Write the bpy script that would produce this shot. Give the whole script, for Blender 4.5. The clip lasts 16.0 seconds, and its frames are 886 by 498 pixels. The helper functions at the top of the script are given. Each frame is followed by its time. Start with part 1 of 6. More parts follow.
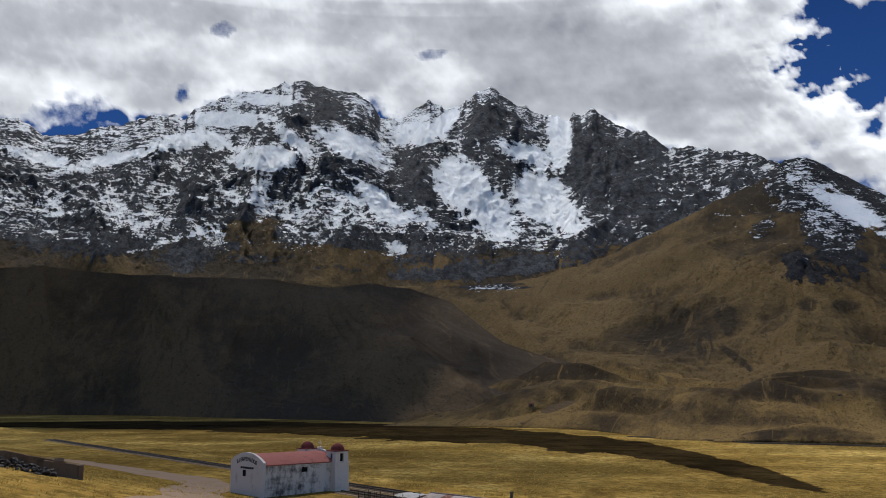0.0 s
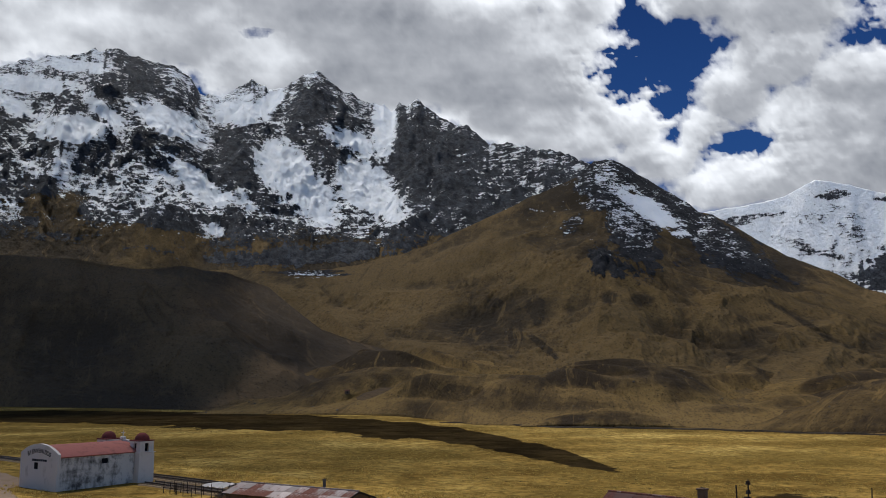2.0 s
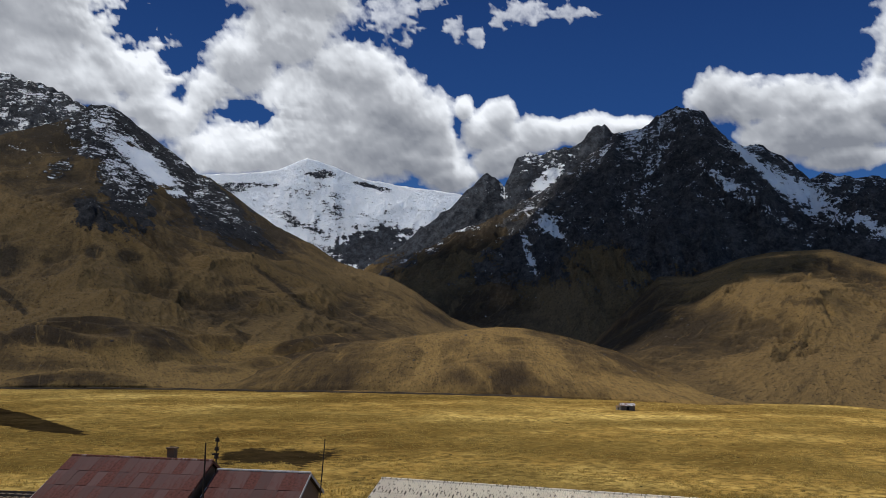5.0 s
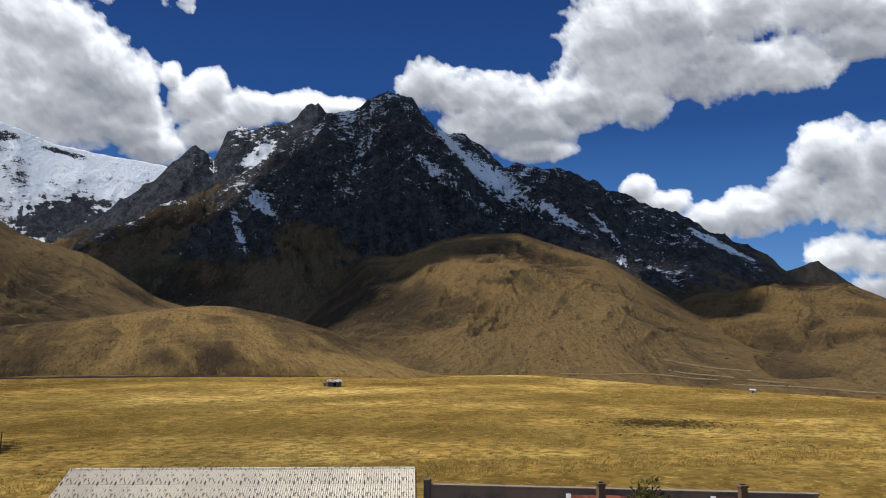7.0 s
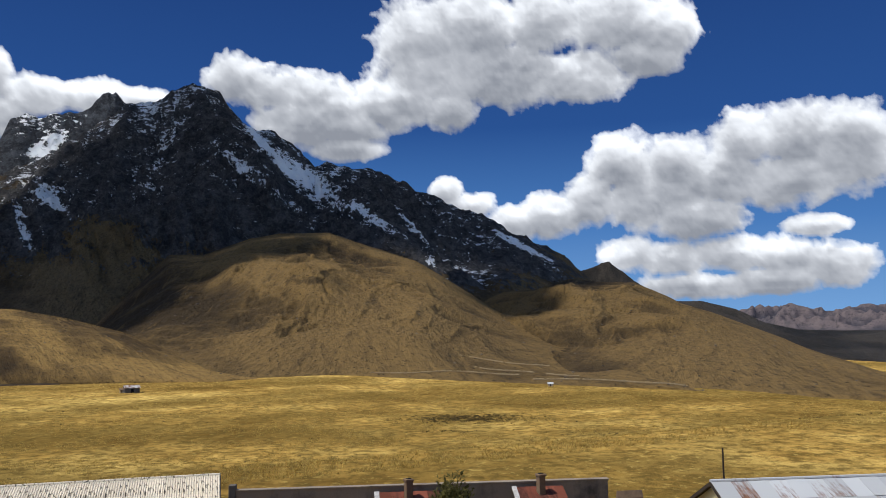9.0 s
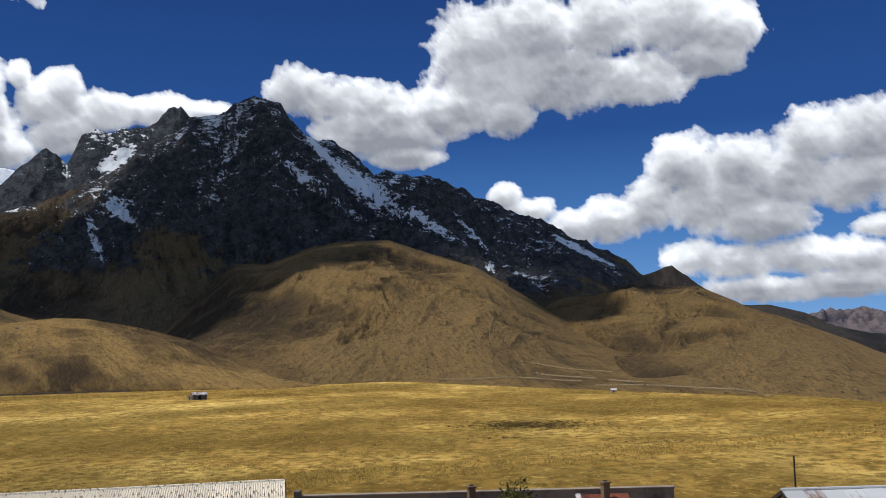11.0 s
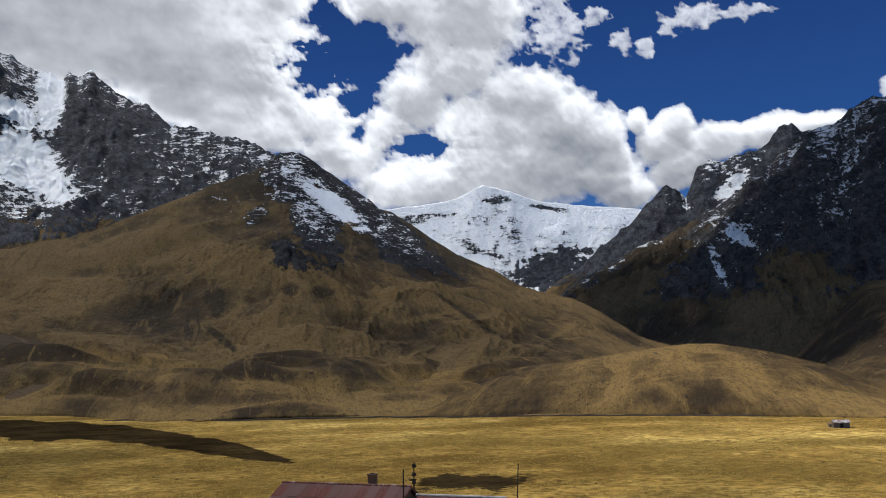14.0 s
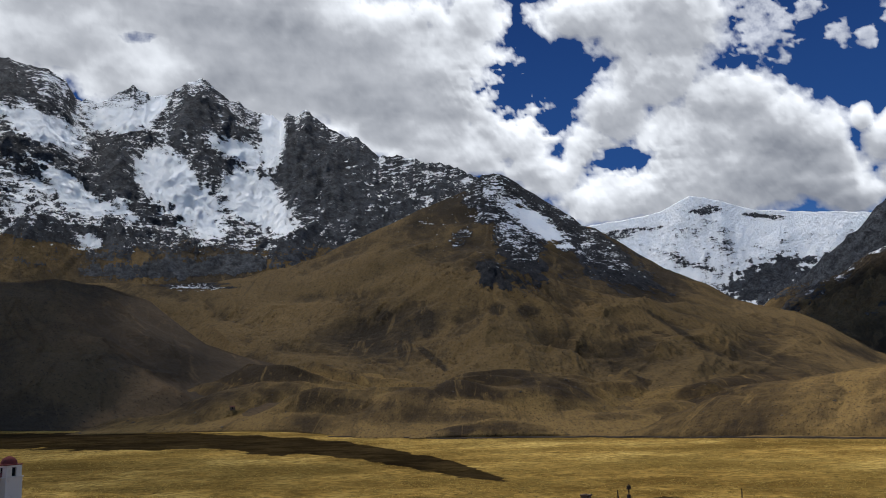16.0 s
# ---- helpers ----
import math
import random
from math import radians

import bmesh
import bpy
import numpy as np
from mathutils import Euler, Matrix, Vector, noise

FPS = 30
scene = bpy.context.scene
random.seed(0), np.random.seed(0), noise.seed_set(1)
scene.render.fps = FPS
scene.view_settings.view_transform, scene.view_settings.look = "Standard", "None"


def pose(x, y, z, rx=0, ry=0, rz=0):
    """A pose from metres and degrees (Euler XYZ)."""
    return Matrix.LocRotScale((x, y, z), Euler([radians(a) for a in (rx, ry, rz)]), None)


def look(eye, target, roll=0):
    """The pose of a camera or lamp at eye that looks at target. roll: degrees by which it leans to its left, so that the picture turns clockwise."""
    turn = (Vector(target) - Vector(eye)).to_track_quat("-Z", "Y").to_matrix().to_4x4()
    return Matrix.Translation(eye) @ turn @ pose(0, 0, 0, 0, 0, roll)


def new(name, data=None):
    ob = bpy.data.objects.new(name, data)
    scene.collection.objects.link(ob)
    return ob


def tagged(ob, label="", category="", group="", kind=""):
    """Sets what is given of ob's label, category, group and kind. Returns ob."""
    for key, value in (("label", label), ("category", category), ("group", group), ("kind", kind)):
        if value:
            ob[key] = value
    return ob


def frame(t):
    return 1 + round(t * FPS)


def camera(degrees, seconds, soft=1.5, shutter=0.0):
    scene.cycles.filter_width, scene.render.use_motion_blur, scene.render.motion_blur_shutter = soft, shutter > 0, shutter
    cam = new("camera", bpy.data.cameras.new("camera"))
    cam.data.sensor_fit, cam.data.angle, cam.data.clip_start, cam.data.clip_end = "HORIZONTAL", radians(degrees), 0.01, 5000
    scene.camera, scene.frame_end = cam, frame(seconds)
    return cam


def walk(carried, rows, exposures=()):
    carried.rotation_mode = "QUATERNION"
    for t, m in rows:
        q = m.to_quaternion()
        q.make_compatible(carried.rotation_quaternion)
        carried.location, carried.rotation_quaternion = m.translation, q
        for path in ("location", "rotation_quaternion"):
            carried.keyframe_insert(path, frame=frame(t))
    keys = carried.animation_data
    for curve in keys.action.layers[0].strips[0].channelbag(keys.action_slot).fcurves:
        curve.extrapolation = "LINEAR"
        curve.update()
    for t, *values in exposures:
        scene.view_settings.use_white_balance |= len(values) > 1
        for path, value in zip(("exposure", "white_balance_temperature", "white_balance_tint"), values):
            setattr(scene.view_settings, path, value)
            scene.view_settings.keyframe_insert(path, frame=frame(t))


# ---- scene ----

# The camera is held in the hand at one spot above a station and turned; t, pitch, roll, yaw.
EYE = Vector((0.0, 0.0, 12.5))
cam = camera(55.7, 16.0, soft=0.95)
ROWS = [
    (0.0, 10, -0, 0),
    (0.5, 10.19, -0.09, -2.4),
    (1.0, 10.05, 0.08, -5.36),
    (1.5, 9.63, 0.1, -8.6),
    (2.0, 9.13, 0.07, -12.33),
    (2.5, 8.67, -0.02, -16.92),
    (3.0, 8.22, -0.21, -22.42),
    (3.5, 7.78, -0.49, -28.59),
    (4.0, 7.49, -0.77, -34.7),
    (4.5, 7.16, -0.96, -40.68),
    (5.0, 6.75, -0.96, -46.43),
    (5.2, 6.6, -0.93, -48.6),
    (7.3, 5.37, 0.02, -68.31),
    (7.5, 5.35, 0.11, -69.72),
    (8.0, 5.37, 0.34, -73.24),
    (8.5, 5.36, 0.55, -76.27),
    (8.7, 5.36, 0.62, -77.31),
    (9.4, 5.42, 0.83, -80.75),
    (10.1, 5.58, 0.98, -81.85),
    (10.8, 5.8, 1.07, -77.35),
    (11.0, 5.86, 1.1, -74.8),
    (11.5, 6.1, 1.23, -67.03),
    (12.0, 6.45, 1.18, -59.33),
    (12.5, 6.83, 1.17, -51.67),
    (13.0, 7.35, 1.17, -44.49),
    (13.5, 7.86, 1.14, -38.68),
    (14.0, 8.34, 1.19, -33.81),
    (14.5, 8.86, 1.19, -29.6),
    (15.0, 9.34, 1.29, -25.94),
    (15.5, 9.7, 1.28, -22.84),
    (16.0, 9.89, 1.22, -19.78),
]

walk(cam, [(t, pose(EYE.x, EYE.y, EYE.z, 90 + p, r, y)) for t, p, r, y in ROWS], [(0.0, 0.17, 6120, 10), (3.5, -0.12, 6120, 10), (5.0, -0.05, 6120, 10), (7.5, 0.27, 6120, 10), (11.0, 0.28, 6120, 10), (13.5, 0.25, 6120, 10), (15.0, 0.25, 6100, 10), (16.0, 0.1, 6080, 10)])

# ---- light ----
SUN_AZ, SUN_EL = 20.0, 60.0          # degrees to the left of straight ahead, and up
SUN_DIR = Vector((-math.sin(radians(SUN_AZ)) * math.cos(radians(SUN_EL)), math.cos(radians(SUN_AZ)) * math.cos(radians(SUN_EL)), math.sin(radians(SUN_EL))))
world = bpy.data.worlds.new("world")
scene.world = world
world.use_nodes = True
wn = world.node_tree
sky = wn.nodes.new("ShaderNodeTexSky")
sky.sky_type = "NISHITA"
sky.sun_disc = False
sky.sun_elevation = radians(SUN_EL)
sky.sun_rotation = radians(-SUN_AZ)
sky.altitude = 4300
wn.links.new(sky.outputs[0], wn.nodes["Background"].inputs[0])
wn.nodes["Background"].inputs[1].default_value = 0.15
sun = new("sun", bpy.data.lights.new("sun", "SUN"))
sun.data.energy = 4.2
sun.data.angle = radians(0.53)
sun.data.color = (1.0, 0.935, 0.82)
sun.matrix_world = look(SUN_DIR * 3000, (0, 0, 0))
scene.view_settings.exposure = 0.0


# ---- noise for the relief ----
def lattice(ix, iy, seed):
    h = (ix.astype(np.int64) * 374761393 + iy.astype(np.int64) * 668265263 + seed * 974634723) & 0xFFFFFFFF
    h = ((h ^ (h >> 13)) * 1274126177) & 0xFFFFFFFF
    return ((h ^ (h >> 16)) & 0xFFFFFF) / float(0x1000000)


def perlin(x, y, seed=0):
    """Gradient noise, about -1 to 1."""
    x0, y0 = np.floor(x), np.floor(y)
    fx, fy = x - x0, y - y0
    u, v = fx * fx * fx * (fx * (fx * 6 - 15) + 10), fy * fy * fy * (fy * (fy * 6 - 15) + 10)
    total = 0.0
    for dx in (0, 1):
        for dy in (0, 1):
            a = lattice(x0 + dx, y0 + dy, seed) * 2 * np.pi
            g = np.cos(a) * (fx - dx) + np.sin(a) * (fy - dy)
            total = total + g * (u if dx else 1 - u) * (v if dy else 1 - v)
    return total * 1.5


def fbm(x, y, octaves=5, seed=0, gain=0.5):
    total, amp, norm = 0.0, 1.0, 0.0
    for k in range(octaves):
        total = total + amp * perlin(x * 2 ** k + 17.3 * k, y * 2 ** k - 9.1 * k, seed + k)
        norm += amp
        amp *= gain
    return total / norm


def ridged(x, y, octaves=5, seed=0, gain=0.55):
    total, amp, norm, weight = 0.0, 1.0, 0.0, 1.0
    for k in range(octaves):
        n = 1 - np.abs(perlin(x * 2 ** k + 5.7 * k, y * 2 ** k + 3.3 * k, seed + k))
        n = n * n * weight
        weight = np.clip(n * 1.6, 0, 1)
        total = total + amp * n
        norm += amp
        amp *= gain
    return total / norm


SCATTER = 0.15 + 0.7 * np.random.RandomState(8).uniform(size=(2, 16384)).astype(np.float32)


def erode(u, v, z, du, dv, wave, amp, octaves, seed, drift=0.0):
    """Ribs and gullies that run down the slope of z, over places u, v with the steps du, dv: their height, and a mark from -1 (gully) to 1 (rib)."""
    u, v, z = (q.astype(np.float32) for q in (u, v, z))
    total, mark, norm, weight = 0 * z, 0 * z, 0.0, 1.0
    gentle = np.clip(np.hypot(np.gradient(z, axis=0) / du, np.gradient(z, axis=1) / dv) / 0.6, 0.15, 1.0)
    f = 1.0 / wave
    for k in range(octaves):
        gu, gv = np.gradient(z + total, axis=0) / du + drift, np.gradient(z + total, axis=1) / dv
        steep = np.hypot(gu, gv) + 1e-6
        reach = np.clip(steep * 2.5, 0.25, 1.0) / steep
        tu, tv = -gv * reach, gu * reach
        pu, pv = u * f + 3.7 * k, v * f - 5.3 * k
        iu, iv = np.floor(pu).astype(np.int32), np.floor(pv).astype(np.int32)
        value, share = 0.0, 1e-9
        for i in (-1, 0, 1):
            for j in (-1, 0, 1):
                cell = ((iu + i) * 311 + (iv + j) * 173 + 59 * (seed + k)) & 16383
                qu, qv = pu - (iu + i) - SCATTER[0][cell], pv - (iv + j) - SCATTER[1][cell]
                w = np.exp(-2.4 * (qu * qu + qv * qv))
                value, share = value + w * np.cos(2 * np.pi * (qu * tu + qv * tv)), share + w
        e = value / share
        total, mark, norm = total + amp * gentle * e, mark + weight * e, norm + weight
        amp, f, weight = amp * (0.42 if octaves > 4 else 0.34), f * 2.1, weight * 0.65
    return total, mark / norm


def smooth(a, b, x):
    t = np.clip((x - a) / (b - a), 0, 1)
    return t * t * (3 - 2 * t)


def knots(az, table, column):
    """Values of a table of knots (azimuth, ...), whose azimuths fall, at the azimuths az."""
    xs = np.array([k[0] for k in table][::-1], float)
    ys = np.array([k[column] for k in table][::-1], float)
    return np.interp(az, xs, ys)


def grid_mesh(name, x, y, z, marks=None, wrap=False):
    """A sheet of quads from arrays of places (columns, rows), with float marks on its points."""
    nc, nr = x.shape
    co = np.stack([x, y, z], -1).reshape(-1, 3)
    i = np.arange(nc if wrap else nc - 1)[:, None]
    j = np.arange(nr - 1)[None, :]
    i2 = (i + 1) % nc
    quads = np.stack([i * nr + j, i * nr + j + 1, i2 * nr + j + 1, i2 * nr + j], -1).reshape(-1, 4)
    me = bpy.data.meshes.new(name)
    me.vertices.add(len(co))
    me.vertices.foreach_set("co", co.astype(np.float32).ravel())
    me.loops.add(quads.size)
    me.loops.foreach_set("vertex_index", quads.astype(np.int32).ravel())
    me.polygons.add(len(quads))
    me.polygons.foreach_set("loop_start", (np.arange(len(quads)) * 4).astype(np.int32))
    me.polygons.foreach_set("use_smooth", np.ones(len(quads), bool))
    me.update(calc_edges=True)
    for key, values in (marks or {}).items():
        at = me.attributes.new(key, "FLOAT", "POINT")
        at.data.foreach_set("value", np.asarray(values, np.float32).ravel())
    return me


# ---- materials ----
class Nodes:
    """Short hand for a node material."""

    def __init__(self, name):
        self.mat = bpy.data.materials.new(name)
        self.mat.use_nodes = True
        self.tree = self.mat.node_tree
        self.bsdf = self.tree.nodes["Principled BSDF"]
        self.bsdf.inputs["Specular IOR Level"].default_value = 0.1
        self.place = None

    def node(self, kind, **inputs):
        n = self.tree.nodes.new(kind)
        for key, value in inputs.items():
            self.set(n.inputs[key.replace("_", " ")], value)
        return n

    def set(self, socket, value):
        if isinstance(value, bpy.types.NodeSocket):
            self.tree.links.new(value, socket)
        elif isinstance(value, tuple) and len(value) == 3 and socket.type == "RGBA":
            socket.default_value = (*value, 1)
        else:
            socket.default_value = value

    def coord(self, which="Object"):
        return self.node("ShaderNodeTexCoord").outputs[which]

    def scaled(self, factors, which="Object"):
        m = self.node("ShaderNodeMapping", Scale=factors)
        self.tree.links.new(self.coord(which), m.inputs["Vector"])
        return m.outputs[0]

    def noise(self, scale, detail=6.0, rough=0.6, vector=None, distortion=0.0):
        n = self.node("ShaderNodeTexNoise", Scale=scale, Detail=detail, Roughness=rough, Distortion=distortion)
        self.tree.links.new(vector or self.coord(), n.inputs["Vector"])
        return n.outputs["Fac"]

    def ramp(self, value, *stops):
        r = self.node("ShaderNodeValToRGB", Fac=value)
        e = r.color_ramp.elements
        while len(e) < len(stops):
            e.new(0.5)
        for el, (p, c) in zip(e, stops):
            el.position = p
            el.color = (*c, 1) if isinstance(c, tuple) else (c, c, c, 1)
        return r.outputs["Color"]

    def mix(self, fac, a, b, blend="MIX"):
        m = self.tree.nodes.new("ShaderNodeMix")
        m.data_type, m.blend_type = "RGBA", blend
        self.set(m.inputs[0], fac)
        self.set(m.inputs[6], a)
        self.set(m.inputs[7], b)
        return m.outputs[2]

    def math(self, op, a, b=0.0, c=0.0):
        m = self.tree.nodes.new("ShaderNodeMath")
        m.operation = op
        for s, v in zip(m.inputs, (a, b, c)):
            self.set(s, v)
        return m.outputs[0]

    def mark(self, name):
        a = self.tree.nodes.new("ShaderNodeAttribute")
        a.attribute_name = name
        return a.outputs["Fac"]

    def bump(self, height, strength=0.5, distance=0.1):
        b = self.node("ShaderNodeBump", Strength=strength, Distance=distance, Height=height)
        self.tree.links.new(b.outputs[0], self.bsdf.inputs["Normal"])

    def done(self, colour, rough=0.9, metal=0.0):
        self.set(self.bsdf.inputs["Base Color"], colour)
        self.set(self.bsdf.inputs["Roughness"], rough)
        self.set(self.bsdf.inputs["Metallic"], metal)
        return self.mat


def shade(rgb, k):
    return tuple(c * k for c in rgb)


def relief_material(name, dark, light, rock_dark, rock_light, grain=1.0, bump=6.0):
    """Grass, bare rock and snow, by the marks 'rock' and 'snow' of the mesh, with grain at several sizes (metres)."""
    n = Nodes(name)
    lay = n.tree.nodes.new("ShaderNodeCombineXYZ")
    n.set(lay.inputs[0], n.mark("along"))
    n.set(lay.inputs[1], n.math("MULTIPLY", n.mark("away"), 0.30))
    n.set(lay.inputs[2], n.mark("up"))
    v = lay.outputs[0]
    big, mid, fine = n.noise(0.006 * grain, 5, 0.6, v), n.noise(0.035 * grain, 6, 0.65, v), n.noise(0.2 * grain, 5, 0.7, v)
    tint = n.math("ADD", n.math("MULTIPLY", big, 0.55), n.math("MULTIPLY", mid, 0.45))
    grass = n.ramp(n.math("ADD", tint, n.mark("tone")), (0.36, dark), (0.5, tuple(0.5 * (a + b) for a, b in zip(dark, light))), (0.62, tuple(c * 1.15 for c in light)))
    grass = n.mix(n.ramp(fine, (0.44, 0.0), (0.68, 0.4)), grass, tuple(c * 0.55 for c in dark))
    vein = n.math("ABSOLUTE", n.math("SUBTRACT", n.noise(0.011 * grain, 6, 0.6, v, 0.4), 0.5))
    worn = n.ramp(n.noise(0.018 * grain, 3, 0.6, v), (0.50, 0.0), (0.66, 0.28))
    grass = n.mix(n.math("MULTIPLY", n.ramp(vein, (0.0, 1.0), (0.02, 0.0)), worn), grass, tuple(c * 1.5 for c in light))
    scar_at = n.node("ShaderNodeMapping", Scale=(0.05 * grain, 0.012 * grain, 0.02 * grain), Rotation=(0.0, 0.5, 0.3))
    n.tree.links.new(v, scar_at.inputs["Vector"])
    scar = n.noise(1.0, 7, 0.7, scar_at.outputs[0], 0.8)
    grass = n.mix(n.ramp(scar, (0.34, 0.55), (0.44, 0.0)), grass, shade(light, 1.35))
    grass = n.mix(n.ramp(scar, (0.56, 0.0), (0.68, 0.6)), grass, shade(dark, 0.8))
    speck = n.noise(0.4 * grain, 4, 0.75, v)
    grass = n.mix(n.ramp(speck, (0.57, 0.0), (0.66, 0.8)), grass, tuple(c * 0.45 for c in dark))
    rock = n.ramp(n.math("ADD", n.math("MULTIPLY", mid, 0.5), n.math("MULTIPLY", fine, 0.5)), (0.40, rock_dark), (0.62, rock_light))
    shelf_at = n.node("ShaderNodeMapping", Scale=(0.035 * grain, 0.035 * grain, 0.11 * grain), Rotation=(0.0, 0.35, 0.0))
    n.tree.links.new(v, shelf_at.inputs["Vector"])
    shelf = n.noise(1.0, 6, 0.7, shelf_at.outputs[0], 0.4)
    edge = n.math("MULTIPLY_ADD", fine, 1.1, n.math("MULTIPLY_ADD", shelf, 1.1, -1.1))
    rocky = n.ramp(n.math("ADD", n.mark("rock"), edge), (0.42, 0.0), (0.58, 1.0))
    craggy = n.noise(0.07 * grain, 8, 0.72, v, 0.6)
    drifts = n.math("MULTIPLY_ADD", fine, 1.4, n.math("MULTIPLY_ADD", shelf, 2.6, n.math("MULTIPLY_ADD", craggy, -1.8, -1.6)))
    snowy = n.ramp(n.math("ADD", n.mark("snow"), n.math("MULTIPLY_ADD", mid, 1.0, drifts)), (0.44, 0.0), (0.60, 1.0))
    white = n.ramp(mid, (0.3, (0.82, 0.85, 0.89)), (0.7, (0.93, 0.94, 0.95)))
    rock = n.mix(n.ramp(craggy, (0.38, 0.15), (0.52, 0.8)), rock_dark, rock)
    bare = n.math("MULTIPLY_ADD", snowy, -0.7, 1.0)
    n.bump(n.math("MULTIPLY", bare, n.math("ADD", n.math("ADD", mid, n.math("MULTIPLY", fine, 0.5)), n.math("MULTIPLY", craggy, n.math("MULTIPLY", rocky, 2.6)))), 0.85, bump)
    return n.done(n.mix(snowy, n.mix(rocky, grass, rock), white), 0.92)


GRASS = ((0.030, 0.0197, 0.0085), (0.124, 0.079, 0.028))
ROCK = ((0.020, 0.023, 0.030), (0.118, 0.128, 0.150))
m_massif = relief_material("massif_surface", *GRASS, *ROCK, 1.1, 20.0)
m_hill = relief_material("hill_surface", *GRASS, (0.011, 0.012, 0.015), (0.066, 0.066, 0.072), 1.3, 9.0)
m_broad = relief_material("broad_hill_surface", (0.052, 0.035, 0.019), (0.100, 0.063, 0.029), *ROCK, 1.3, 5.0)
m_fore = relief_material("foothill_surface", (0.036, 0.022, 0.0085), (0.180, 0.112, 0.035), *ROCK, 2.0, 5.0)
m_black = relief_material("dark_massif_surface", (0.050, 0.036, 0.021), (0.135, 0.094, 0.046), (0.036, 0.036, 0.039), (0.18, 0.168, 0.160), 1.2, 24.0)
# Near-black copy of the grass: shade on the far ridge put into its colour.
m_ridge = relief_material("shade_dark_far_grass", (0.012, 0.011, 0.010), (0.032, 0.027, 0.022), *ROCK, 1.0, 8.0)
# Reddish rock whose bluish darks put the haze of distance into the colour.
m_haze = relief_material("far_rock_haze_tint", (0.028, 0.031, 0.045), (0.10, 0.08, 0.08), *ROCK, 0.5, 9.0)

# ---- mountains ----
PLAIN = -7.5


def el_z(el, r):
    return EYE.z + r * np.tan(np.radians(el))


def squeeze(r):
    """Far ranges drawn in towards the valley."""
    return np.where(r < 1000, r, 1000 + (r - 1000) * 0.6)


def soften(values, reach):
    """A running mean, in columns."""
    half = max(1, int(reach))
    kernel = np.hanning(2 * half + 3)
    return np.convolve(np.pad(values, half + 1, mode="edge"), kernel / kernel.sum(), mode="valid")


SURFACES = {}
m_boulder_n = Nodes("lichened_boulder")
m_boulder = m_boulder_n.done(m_boulder_n.ramp(m_boulder_n.noise(0.8, 5), (0.3, (0.04, 0.034, 0.028)), (0.7, (0.15, 0.125, 0.10))), 0.95)


def scree(label, count, seed):
    """Loose boulders strewn in clusters over a slope, as one mesh."""
    A, S, r, x, y, z = SURFACES[label]
    rs = np.random.RandomState(seed)
    crowd = fbm(A / 2.2, S * 9.0, 3, seed + 71) + 0.35 * rs.normal(size=A.shape)
    spots = np.argwhere((S > 0.03) & (S < 0.8) & (crowd > 0.25))
    bm = bmesh.new()
    for i, j in spots[rs.choice(len(spots), min(count, len(spots)), replace=False)]:
        size = (0.28 + 0.9 * rs.uniform() ** 3) * min(1.3, float(r[i, j]) / 700.0)
        ball = bmesh.ops.create_icosphere(bm, subdivisions=1, radius=size)["verts"]
        c = Vector((x[i, j], y[i, j], z[i, j]))
        for v in ball:
            k = 1 + 0.55 * noise.noise(v.co / size * 1.4 + c)
            v.co = c + Vector((v.co.x * k * 1.25, v.co.y * k * 1.25, v.co.z * k * 0.8 + 0.15 * size))
    me = bpy.data.meshes.new("boulders")
    bm.to_mesh(me)
    bm.free()
    me.materials.append(m_boulder)
    return tagged(new("boulders", me), "dark lichened boulders strewn on the grass slope", "boulders", kind="stuff")


